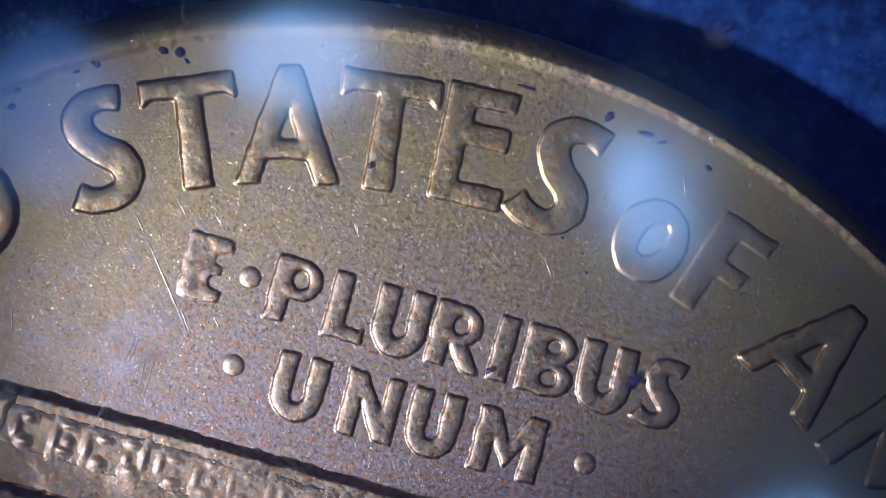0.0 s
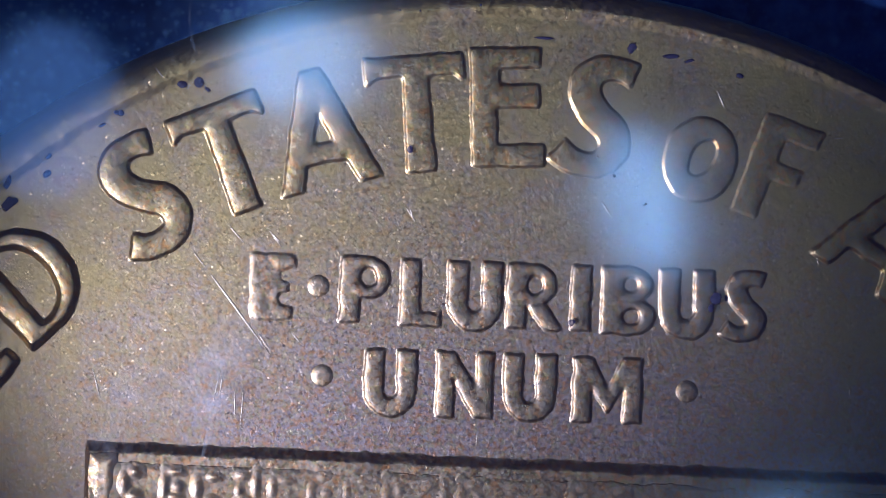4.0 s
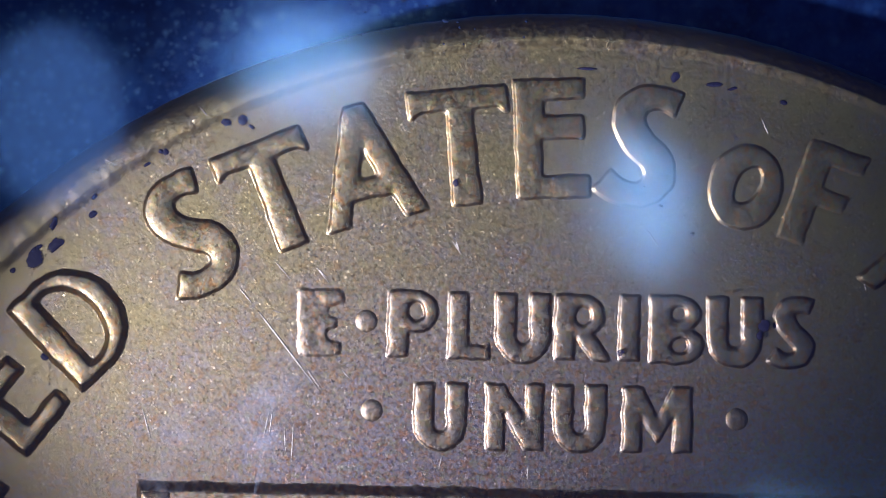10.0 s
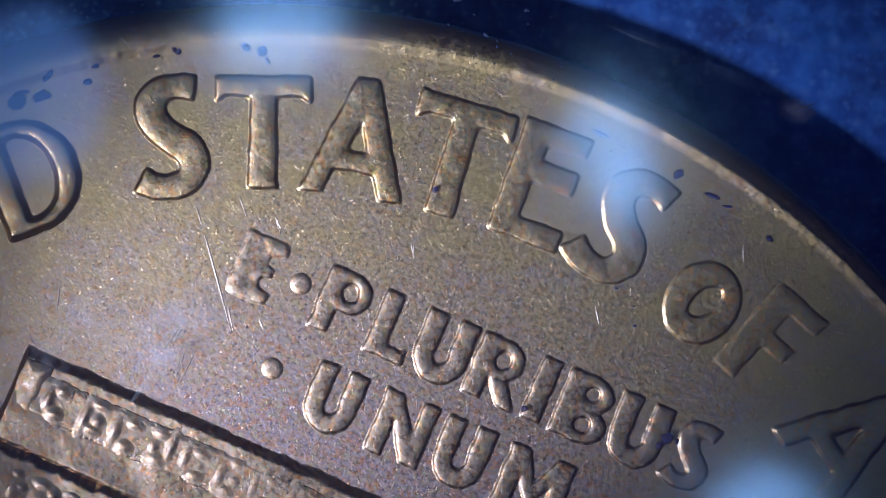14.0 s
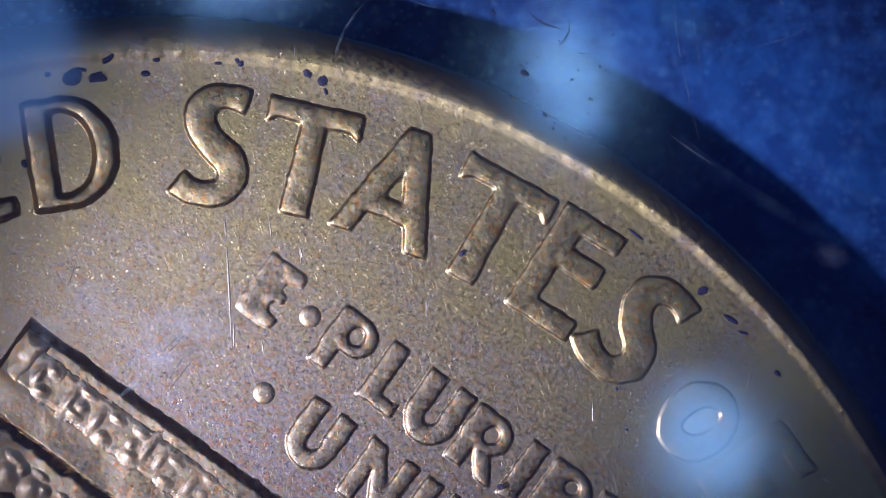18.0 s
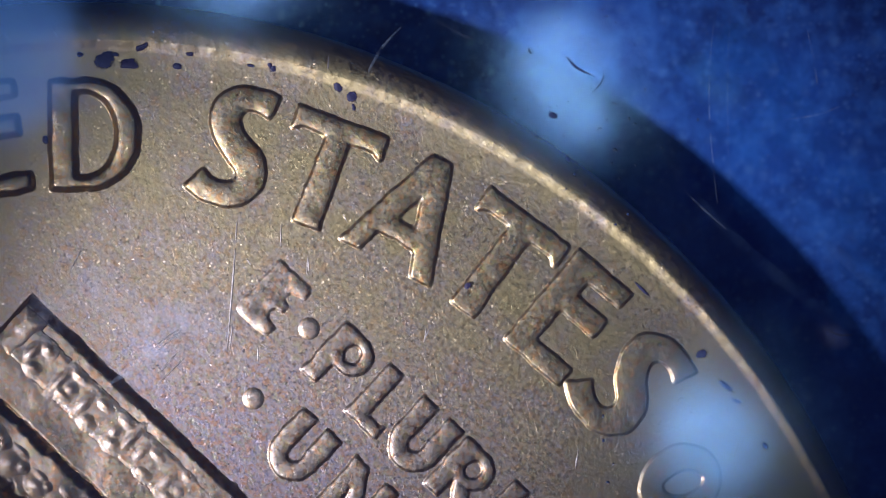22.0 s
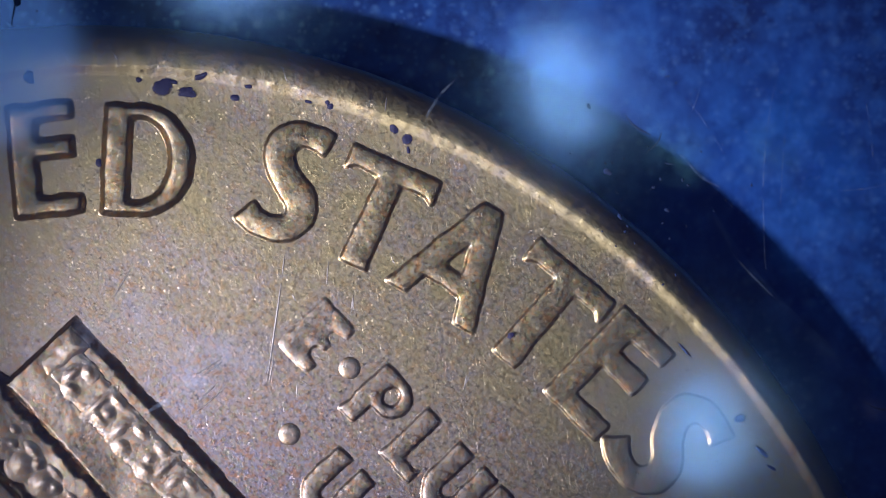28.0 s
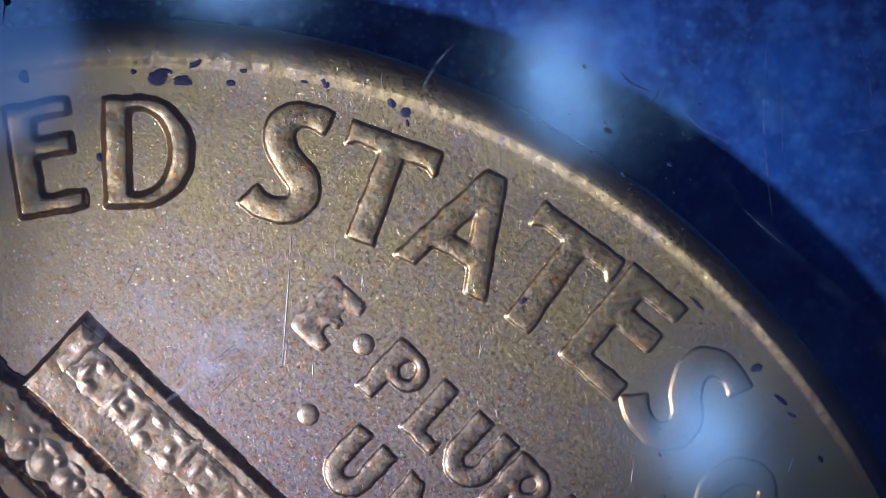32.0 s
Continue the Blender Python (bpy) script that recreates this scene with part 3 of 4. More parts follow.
blot("stain", coin, 31, 463, 24, 15, 0.74, M_STAIN, 1.0, 0, seed=2)
blot("stain", coin, 67, 439, 20, 11, 0.74, M_STAIN, 1.0, 0, seed=3)
blot("stain", coin, 63, 403, 16, 6, 1.09, M_STAIN, 1.0, 0, seed=4)
blot("stain", coin, 132, 385, 12, 5, 0.88, M_STAIN, 1.0, 0, seed=5)
blot("stain", coin, 134, 354, 12, 3, 0.74, M_STAIN, 1.0, 0, seed=6)
blot("stain", coin, -9, 486, 6, 6, 0.74, M_STAIN, 1.0, 0, seed=7)
blot("stain", coin, 397, 216, 8, 14, 0.74, M_STAIN, 1.0, 0, seed=8)
blot("stain", coin, 412, 228, 3, 10, 0.74, M_STAIN, 1.0, 0, seed=9)
blot("stain", coin, 49, 638, 7, 9, 0.74, M_STAIN, 1.0, 0, seed=10)
blot("stain", coin, 37, 444, 10, 4, 0.74, M_STAIN, 1.0, 0, seed=11)
blot("stain", coin, 227, 296, 9, 3, 0.74, M_STAIN, 1.0, 0, seed=12)
blot("stain", coin, 1230, 145, 15, 6, 0.09, M_STAIN, 1.0, 0, seed=13)
blot("stain", coin, 1262, 152, 12, 3, 0.26, M_STAIN, 1.0, 0, seed=14)
blot("stain", coin, 1160, 132, 8, 13, -0.35, M_STAIN, 1.0, 0, seed=15)
blot("stain", coin, 1352, 176, 7, 6, 0.00, M_STAIN, 1.0, 0, seed=16)
blot("stain", coin, 1005, 119, 20, 3, 0.00, M_STAIN, 1.0, 0, seed=17)
blot("stain", coin, 1340, 570, 3, 8, 0.00, M_STAIN, 1.0, 0, seed=18)
blot("stain", coin, 773, 323, 7, 7, 0.00, M_STAIN, 1.0, 10, seed=19)
blot("stain", coin, 1320, 571, 13, 12, 0.00, M_STAIN, 1.0, 14, seed=20)
blot("stain", coin, 1312, 588, 5, 10, 0.00, M_STAIN, 1.0, 14, seed=21)
blot("stain", coin, 1066, 620, 8, 7, 0.00, M_STAIN, 1.0, 14, seed=22)
blot("stain", coin, -148, 623, 9, 12, 0.80, M_STAIN, 1.0, 0, seed=23)
blot("stain", coin, 252, 273, 5, 5, 0.80, M_STAIN, 1.0, 0, seed=24)
blot("stain", coin, 367, 220, 9, 9, 0.04, M_STAIN, 1.0, 0, seed=25)
blot("stain", coin, 260, 274, 7, 6, 0.04, M_STAIN, 1.0, 0, seed=26)
blot("stain", coin, -145, 623, 10, 12, 0.74, M_STAIN, 1.0, 0, seed=27)
strip("scratch", coin, [(395, 515), (416, 541)], 3, M_SCRATCH, 0.2, 0)
strip("scratch", coin, [(426, 553), (467, 605), (536, 694)], 4, M_SCRATCH, 0.2, 0)
strip("scratch", coin, [(529, 475), (551, 502)], 2.6, M_SCRATCH, 0.2, 0)
strip("scratch", coin, [(457, 467), (482, 495)], 2.6, M_SCRATCH, 0.2, 0)
strip("scratch", coin, [(572, 653), (591, 673)], 2.6, M_SCRATCH, 0.2, 0)
strip("scratch", coin, [(438, 776), (449, 724)], 2.6, M_SCRATCH, 0.2, 0)
strip("scratch", coin, [(487, 821), (491, 753)], 2.6, M_SCRATCH, 0.2, 0)
strip("scratch", coin, [(223, 728), (238, 781)], 2.6, M_SCRATCH, 0.2, 0)
strip("scratch", coin, [(532, 478), (550, 495)], 2.6, M_SCRATCH, 0.2, 0)
strip("scratch", coin, [(769, 426), (786, 451)], 2.6, M_SCRATCH, 0.2, 0)
strip("scratch", coin, [(1114, 404), (1133, 433)], 2.6, M_SCRATCH, 0.2, 0)
strip("scratch", coin, [(475, 758), (477, 806)], 2.6, M_SCRATCH, 0.2, 0)
strip("scratch", coin, [(454, 724), (448, 772)], 2.6, M_SCRATCH, 0.2, 0)
strip("scratch", coin, [(755, 805), (748, 830)], 2.6, M_SCRATCH, 0.2, 0)
strip("scratch", coin, [(797, 195), (803, 235)], 2.6, M_SCRATCH, 0.2, 0)
strip("scratch", coin, [(905, 240), (915, 270)], 2.6, M_SCRATCH, 0.2, 0)
strip("scratch", coin, [(775, 425), (783, 449)], 2.6, M_SCRATCH, 0.2, 0)
strip("scratch", coin, [(1314, 204), (1326, 232)], 2.6, M_SCRATCH, 0.2, 0)
strip("scratch", coin, [(513, 655), (541, 694)], 2.6, M_SCRATCH, 0.2, 0)
strip("scratch", coin, [(-133, 548), (-116, 552)], 2.6, M_SCRATCH, 0.2, 0)
strip("scratch", coin, [(-72, 485), (-58, 488)], 2.6, M_SCRATCH, 0.2, 0)
strip("scratch", coin, [(318, 191), (334, 210)], 2.6, M_SCRATCH, 0.2, 0)
strip("scratch", coin, [(152, 287), (177, 299)], 2.6, M_SCRATCH, 0.2, 0)
strip("scratch", coin, [(1059, 545), (1057, 567)], 1.5, M_SCRATCH, 0.2, 0)
strip("scratch", coin, [(921, 275), (916, 281)], 1.6, M_SCRATCH, 0.2, 0)
strip("scratch", coin, [(1298, 904), (1282, 906)], 1.7, M_SCRATCH, 0.2, 0)
strip("scratch", coin, [(1332, 618), (1326, 620)], 1.8, M_SCRATCH, 0.2, 0)
strip("scratch", coin, [(626, 910), (646, 915)], 1.6, M_SCRATCH, 0.2, 0)
strip("scratch", coin, [(452, 552), (467, 556)], 1.9, M_SCRATCH, 0.2, 0)
strip("scratch", coin, [(618, 590), (602, 603)], 1.9, M_SCRATCH, 0.2, 0)
strip("scratch", coin, [(589, 716), (594, 731)], 1.4, M_SCRATCH, 0.2, 0)
strip("scratch", coin, [(718, 833), (739, 840)], 1.3, M_SCRATCH, 0.2, 0)
strip("scratch", coin, [(1450, 899), (1449, 918)], 1.7, M_SCRATCH, 0.2, 0)
strip("scratch", coin, [(465, 566), (458, 568)], 1.6, M_SCRATCH, 0.2, 0)
strip("scratch", coin, [(1521, 282), (1540, 280)], 1.3, M_SCRATCH, 0.2, 0)
strip("scratch", coin, [(944, 529), (930, 532)], 1.5, M_SCRATCH, 0.2, 0)
strip("scratch", coin, [(297, 518), (285, 522)], 2.2, M_SCRATCH, 0.2, 0)
strip("scratch", coin, [(1313, 993), (1302, 1012)], 1.5, M_SCRATCH, 0.2, 0)
strip("scratch", coin, [(1468, 741), (1462, 742)], 1.4, M_SCRATCH, 0.2, 0)
strip("scratch", coin, [(265, 819), (259, 829)], 1.4, M_SCRATCH, 0.2, 0)
strip("scratch", coin, [(1053, 819), (1066, 818)], 1.9, M_SCRATCH, 0.2, 0)
strip("scratch", coin, [(1063, 792), (1057, 804)], 1.9, M_SCRATCH, 0.2, 0)
strip("scratch", coin, [(589, 719), (584, 728)], 2.0, M_SCRATCH, 0.2, 0)
strip("scratch", coin, [(337, 316), (331, 332)], 1.7, M_SCRATCH, 0.2, 0)
strip("scratch", coin, [(466, 979), (469, 998)], 1.5, M_SCRATCH, 0.2, 0)
strip("scratch", coin, [(1165, 280), (1166, 302)], 2.2, M_SCRATCH, 0.2, 0)
strip("scratch", coin, [(935, 783), (918, 784)], 1.6, M_SCRATCH, 0.2, 0)
strip("scratch", coin, [(359, 325), (372, 323)], 1.5, M_SCRATCH, 0.2, 0)
strip("scratch", coin, [(723, 880), (718, 886)], 1.6, M_SCRATCH, 0.2, 0)
strip("scratch", coin, [(1880, 600), (1865, 602)], 2.2, M_SCRATCH, 0.2, 0)
strip("scratch", coin, [(1647, 691), (1640, 709)], 2.2, M_SCRATCH, 0.2, 0)
strip("scratch", coin, [(1101, 881), (1102, 892)], 1.4, M_SCRATCH, 0.2, 0)
strip("scratch", coin, [(906, 825), (905, 847)], 2.0, M_SCRATCH, 0.2, 0)
strip("scratch", coin, [(1498, 489), (1501, 507)], 2.1, M_SCRATCH, 0.2, 0)
strip("scratch", coin, [(799, 233), (814, 237)], 1.9, M_SCRATCH, 0.2, 0)
strip("scratch", coin, [(1087, 602), (1084, 609)], 1.4, M_SCRATCH, 0.2, 0)
strip("scratch", coin, [(849, 690), (851, 710)], 1.8, M_SCRATCH, 0.2, 0)
strip("scratch", coin, [(1467, 698), (1482, 700)], 1.6, M_SCRATCH, 0.2, 0)
strip("scratch", coin, [(459, 1001), (441, 1010)], 1.9, M_SCRATCH, 0.2, 0)
strip("scratch", coin, [(1562, 723), (1565, 741)], 1.5, M_SCRATCH, 0.2, 0)
strip("scratch", coin, [(1427, 919), (1412, 919)], 1.5, M_SCRATCH, 0.2, 0)
strip("scratch", coin, [(592, 642), (572, 647)], 2.1, M_SCRATCH, 0.2, 0)
strip("scratch", coin, [(730, 235), (723, 242)], 1.4, M_SCRATCH, 0.2, 0)
strip("scratch", coin, [(1499, 803), (1522, 808)], 1.5, M_SCRATCH, 0.2, 0)
strip("scratch", coin, [(899, 752), (896, 773)], 1.6, M_SCRATCH, 0.2, 0)
strip("scratch", coin, [(1248, 533), (1224, 535)], 1.7, M_SCRATCH, 0.2, 0)
strip("scratch", coin, [(474, 1001), (466, 1019)], 1.8, M_SCRATCH, 0.2, 0)
strip("scratch", coin, [(1357, 749), (1370, 751)], 1.5, M_SCRATCH, 0.2, 0)
strip("scratch", coin, [(520, 377), (542, 385)], 1.4, M_SCRATCH, 0.2, 0)

# ---- blue mat ----
mat_ob = tagged(new("blue_mat", mesh_of("blue_mat", [(x * MM, y * MM, -1.54 * MM) for x, y in ((-60, -60), (60, -60), (60, 60), (-60, 60))],
                [(0, 1, 2, 3)], M_MAT)), "deep blue flecked mat under the coin", "mat", kind="structure")

# ---- the clear flip that the coin lies in ----
flip = tagged(new("plastic_flip"), "clear scratched plastic coin flip over the coin", "coin flip")


def film_sheet():
    n, half = 160, 26.0
    verts, faces = [], []
    for j in range(n + 1):
        for i in range(n + 1):
            x, y = half * (2 * i / n - 1), half * (2 * j / n - 1)
            verts.append((x * MM, y * MM, ripple(x * MM, y * MM)))
    for j in range(n):
        for i in range(n):
            a = j * (n + 1) + i
            faces.append((a, a + 1, a + n + 2, a + n + 1))
    return verts, faces


v, f = film_sheet()
part("top_film", mesh_of("top_film", v, f, M_FILM), flip, "clear glossy film with soft ripples")

strip("crease", flip, [(749, -109), (798, -107), (836, -118)], 5, M_CREASE, 1.0, film=True)
strip("crease", flip, [(787, -334), (866, -243), (962, -141)], 2, M_CREASE, 1.0, film=True)
strip("crease", flip, [(680, -221), (701, -187), (718, -135)], 2, M_CREASE, 1.0, film=True)
strip("crease", flip, [(667, -183), (734, -177), (801, -163)], 2, M_CREASE, 1.0, film=True)
strip("crease", flip, [(1039, -347), (1020, -309), (982, -261)], 4, M_CREASE, 1.0, film=True)
strip("crease", flip, [(20, 60), (60, 20), (85, -10)], 2, M_CREASE, 1.0, film=True)
strip("crease", flip, [(414, 23), (477, 7), (512, -14)], 2, M_CREASE, 1.0, film=True)
strip("crease", flip, [(938, -54), (984, -53), (1037, -54)], 4, M_CREASE, 1.0, film=True)
strip("crease", flip, [(757, -333), (810, -260), (876, -185), (950, -116), (995, -77)], 3, M_CREASE, 1.0, film=True)
strip("crease", flip, [(384, 64), (383, 114), (392, 158), (400, 173)], 5, M_CREASE, 1.0, film=True)
strip("crease", flip, [(467, 641), (459, 721), (443, 812), (429, 872)], 14, M_CREASE, 1.0, film=True)
strip("crease", flip, [(907, -403), (949, -374), (989, -342)], 6, M_CREASE, 1.0, film=True)
strip("crease", flip, [(838, -85), (956, -58), (1061, -50), (1161, -54), (1293, -73), (1389, -128)], 26, M_FOLD, 1.0, film=True)
strip("crease", flip, [(1090, -130), (1186, -155), (1290, -160), (1370, -200)], 22, M_FOLD, 1.0, film=True)
strip("lint", flip, [(628, -86), (656, -84), (688, -94)], 4, M_DUST, 1.0, film=True)
strip("lint", flip, [(704, -65), (704, -94), (695, -113)], 2.5, M_DUST, 1.0, film=True)
strip("lint", flip, [(738, -77), (752, -87)], 3, M_DUST, 1.0, film=True)
strip("lint", flip, [(-277, 481), (-245, 533), (-216, 575)], 2.5, M_DUST, 1.0, film=True)
strip("lint", flip, [(1284, -43), (1308, -52), (1325, -68)], 3, M_DUST, 1.0, film=True)
blot("speck", flip, 681, 5, 7, 5.6, 0.0, M_DUST, 1.0, film=True, seed=28)
blot("speck", flip, 752, 43, 6, 3, 0.0, M_DUST, 1.0, film=True, seed=29)
blot("speck", flip, 576, -50, 5, 3, 0.0, M_DUST, 1.0, film=True, seed=30)
blot("speck", flip, 756, -34, 3, 2.4, 0.0, M_DUST, 1.0, film=True, seed=31)
blot("speck", flip, 801, -24, 4, 3.2, 0.0, M_DUST, 1.0, film=True, seed=32)
blot("speck", flip, 782, -80, 3, 2.4, 0.0, M_DUST, 1.0, film=True, seed=33)
blot("speck", flip, 588, 15, 2, 1.6, 0.0, M_DUST, 1.0, film=True, seed=34)
blot("speck", flip, 685, 51, 2.5, 2, 0.0, M_DUST, 1.0, film=True, seed=35)
blot("speck", flip, 774, 45, 2, 1.6, 0.0, M_DUST, 1.0, film=True, seed=36)
blot("speck", flip, 607, 69, 2, 1.6, 0.0, M_DUST, 1.0, film=True, seed=37)
blot("speck", flip, 698, -76, 2, 1.6, 0.0, M_DUST, 1.0, film=True, seed=38)
blot("speck", flip, 576, -127, 2, 1.6, 0.0, M_DUST, 1.0, film=True, seed=39)
blot("speck", flip, -239, 539, 9, 7.2, 0.0, M_DUST, 1.0, film=True, seed=40)
blot("speck", flip, -217, 476, 2.5, 2, 0.0, M_DUST, 1.0, film=True, seed=41)
blot("speck", flip, -207, 430, 2.5, 2, 0.0, M_DUST, 1.0, film=True, seed=42)
blot("speck", flip, -269, 587, 2, 1.6, 0.0, M_DUST, 1.0, film=True, seed=43)
blot("speck", flip, -269, 615, 2.5, 2, 0.0, M_DUST, 1.0, film=True, seed=44)
blot("speck", flip, -202, 526, 2, 1.6, 0.0, M_DUST, 1.0, film=True, seed=45)
blot("speck", flip, -333, 580, 2, 1.6, 0.0, M_DUST, 1.0, film=True, seed=46)
blot("speck", flip, -294, 527, 2, 1.6, 0.0, M_DUST, 1.0, film=True, seed=47)
blot("speck", flip, 1130, 362, 3, 2.4, 0.0, M_DUST, 1.0, film=True, seed=48)
blot("speck", flip, 1185, 410, 3, 2.4, 0.0, M_DUST, 1.0, film=True, seed=49)
blot("speck", flip, 1100, 330, 2, 1.6, 0.0, M_DUST, 1.0, film=True, seed=50)
blot("speck", flip, 560, 60, 2, 1.6, 0.0, M_DUST, 1.0, film=True, seed=51)
blot("speck", flip, 1170, 380, 2, 1.6, 0.0, M_DUST, 1.0, film=True, seed=52)
for k in range(46):
    # fine dust scattered on the film beside the coin's rim
    size = rng.uniform(1.0, 2.6)
    blot("speck", flip, rng.uniform(560, 900), rng.uniform(-190, 90), size, size * rng.uniform(0.6, 1), 0.0, M_DUST, 1.0, film=True, seed=200 + k)
blot("smudge", flip, 315, 764, 95, 50, 0.74, M_HAZE, 0.6, film=True, seed=53)
blot("smudge", flip, 272, 858, 60, 40, 0.74, M_HAZE, 0.6, film=True, seed=54)
blot("smudge", flip, 466, 681, 70, 60, 0.37, M_HAZE, 0.6, film=True, seed=55)
blot("smudge", flip, 418, 764, 60, 60, 0.37, M_HAZE, 0.6, film=True, seed=56)
blot("smudge", flip, 449, 762, 40, 110, 0.04, M_HAZE, 0.6, film=True, seed=57)
blot("smudge", flip, 1301, -45, 40, 22, 0.65, M_HAZE, 0.6, film=True, seed=58)
# patches of painted haze that brighten the blue beyond the fold
blot("blue_haze_patch", flip, 1080, -250, 330, 190, 0.0, M_BLOOM, 0.5, film=True, seed=154)
blot("blue_haze_patch", flip, 840, -260, 210, 160, 0.3, M_BLOOM, 0.4, film=True, seed=155)
blot("blue_haze_patch", flip, 1330, -210, 260, 150, -0.4, M_BLOOM, 0.3, film=True, seed=156)
# teal put into the film, partly for the LED reflection's halo
blot("film_haze", flip, 740, -110, 90, 60, 0.6, M_TEAL, 0.7, film=True, seed=157)
blot("film_haze", flip, 860, -230, 80, 40, 0.2, M_TEAL, 0.7, film=True, seed=158)
blot("dust_grain", flip, 759, -142, 1.7, 1.4, 0.0, M_CREASE, 1.0, film=True, seed=59)
blot("dust_grain", flip, 639, -175, 1.3, 1.0, 0.0, M_CREASE, 1.0, film=True, seed=60)
blot("dust_grain", flip, 796, -249, 1.6, 1.3, 0.0, M_CREASE, 1.0, film=True, seed=61)
blot("dust_grain", flip, 837, -76, 1.9, 1.5, 0.0, M_CREASE, 1.0, film=True, seed=62)
blot("dust_grain", flip, 704, -242, 2.1, 1.7, 0.0, M_CREASE, 1.0, film=True, seed=63)
blot("dust_grain", flip, 786, -173, 2.4, 1.9, 0.0, M_CREASE, 1.0, film=True, seed=64)
blot("dust_grain", flip, 639, -133, 2.1, 1.7, 0.0, M_CREASE, 1.0, film=True, seed=65)
blot("dust_grain", flip, 798, -218, 2.0, 1.6, 0.0, M_CREASE, 1.0, film=True, seed=66)
blot("dust_grain", flip, 718, -173, 2.4, 1.9, 0.0, M_CREASE, 1.0, film=True, seed=67)
blot("dust_grain", flip, 659, -116, 2.4, 1.9, 0.0, M_CREASE, 1.0, film=True, seed=68)
blot("dust_grain", flip, 619, -247, 1.8, 1.4, 0.0, M_CREASE, 1.0, film=True, seed=69)
blot("dust_grain", flip, 692, -235, 2.5, 2.0, 0.0, M_CREASE, 1.0, film=True, seed=70)
blot("dust_grain", flip, 716, -208, 1.4, 1.1, 0.0, M_CREASE, 1.0, film=True, seed=71)
blot("dust_grain", flip, 821, -111, 1.8, 1.4, 0.0, M_CREASE, 1.0, film=True, seed=72)
blot("dust_grain", flip, 669, -185, 1.9, 1.5, 0.0, M_CREASE, 1.0, film=True, seed=73)
blot("dust_grain", flip, 706, -136, 2.0, 1.6, 0.0, M_CREASE, 1.0, film=True, seed=74)
blot("dust_grain", flip, 601, -155, 2.2, 1.7, 0.0, M_CREASE, 1.0, film=True, seed=75)
blot("dust_grain", flip, 757, -282, 2.6, 2.1, 0.0, M_CREASE, 1.0, film=True, seed=76)
blot("dust_grain", flip, 684, -193, 2.4, 1.9, 0.0, M_CREASE, 1.0, film=True, seed=77)
blot("dust_grain", flip, 783, -281, 2.0, 1.6, 0.0, M_CREASE, 1.0, film=True, seed=78)
blot("dust_grain", flip, 684, -204, 2.4, 1.9, 0.0, M_CREASE, 1.0, film=True, seed=79)
blot("dust_grain", flip, 671, -171, 1.3, 1.0, 0.0, M_CREASE, 1.0, film=True, seed=80)
blot("dust_grain", flip, 707, -342, 1.3, 1.1, 0.0, M_CREASE, 1.0, film=True, seed=81)
blot("dust_grain", flip, 693, -232, 1.4, 1.1, 0.0, M_CREASE, 1.0, film=True, seed=82)
blot("dust_grain", flip, 750, -107, 2.4, 1.9, 0.0, M_CREASE, 1.0, film=True, seed=83)
blot("dust_grain", flip, 780, -220, 1.3, 1.0, 0.0, M_CREASE, 1.0, film=True, seed=84)
blot("dust_grain", flip, 977, -341, 2.3, 1.8, 0.0, M_CREASE, 1.0, film=True, seed=85)
blot("dust_grain", flip, 1099, -359, 2.4, 1.9, 0.0, M_CREASE, 1.0, film=True, seed=86)
blot("dust_grain", flip, 791, -309, 1.9, 1.5, 0.0, M_CREASE, 1.0, film=True, seed=87)
blot("dust_grain", flip, 743, -200, 1.7, 1.4, 0.0, M_CREASE, 1.0, film=True, seed=88)
blot("dust_grain", flip, 898, -365, 1.3, 1.0, 0.0, M_CREASE, 1.0, film=True, seed=89)
blot("dust_grain", flip, 1015, -386, 2.4, 1.9, 0.0, M_CREASE, 1.0, film=True, seed=90)
blot("dust_grain", flip, 1041, -375, 1.8, 1.4, 0.0, M_CREASE, 1.0, film=True, seed=91)
blot("dust_grain", flip, 1004, -197, 1.9, 1.5, 0.0, M_CREASE, 1.0, film=True, seed=92)
blot("dust_grain", flip, 1009, -214, 2.3, 1.9, 0.0, M_CREASE, 1.0, film=True, seed=93)
blot("dust_grain", flip, 943, -256, 2.1, 1.7, 0.0, M_CREASE, 1.0, film=True, seed=94)
blot("dust_grain", flip, 830, -224, 2.4, 1.9, 0.0, M_CREASE, 1.0, film=True, seed=95)
blot("dust_grain", flip, 979, -225, 1.2, 1.0, 0.0, M_CREASE, 1.0, film=True, seed=96)
blot("dust_grain", flip, 957, -188, 1.2, 1.0, 0.0, M_CREASE, 1.0, film=True, seed=97)
blot("dust_grain", flip, 1029, -226, 1.3, 1.0, 0.0, M_CREASE, 1.0, film=True, seed=98)
blot("dust_grain", flip, 987, -278, 2.0, 1.6, 0.0, M_CREASE, 1.0, film=True, seed=99)
blot("dust_grain", flip, 973, -134, 2.1, 1.7, 0.0, M_CREASE, 1.0, film=True, seed=100)
blot("dust_grain", flip, 35, 17, 1.9, 1.5, 0.0, M_CREASE, 1.0, film=True, seed=101)
blot("dust_grain", flip, 675, 38, 1.7, 1.3, 0.0, M_CREASE, 1.0, film=True, seed=102)
blot("dust_grain", flip, 423, 45, 1.6, 1.3, 0.0, M_CREASE, 1.0, film=True, seed=103)
blot("dust_grain", flip, 233, 51, 1.8, 1.4, 0.0, M_CREASE, 1.0, film=True, seed=104)
blot("dust_grain", flip, 224, 51, 2.0, 1.6, 0.0, M_CREASE, 1.0, film=True, seed=105)
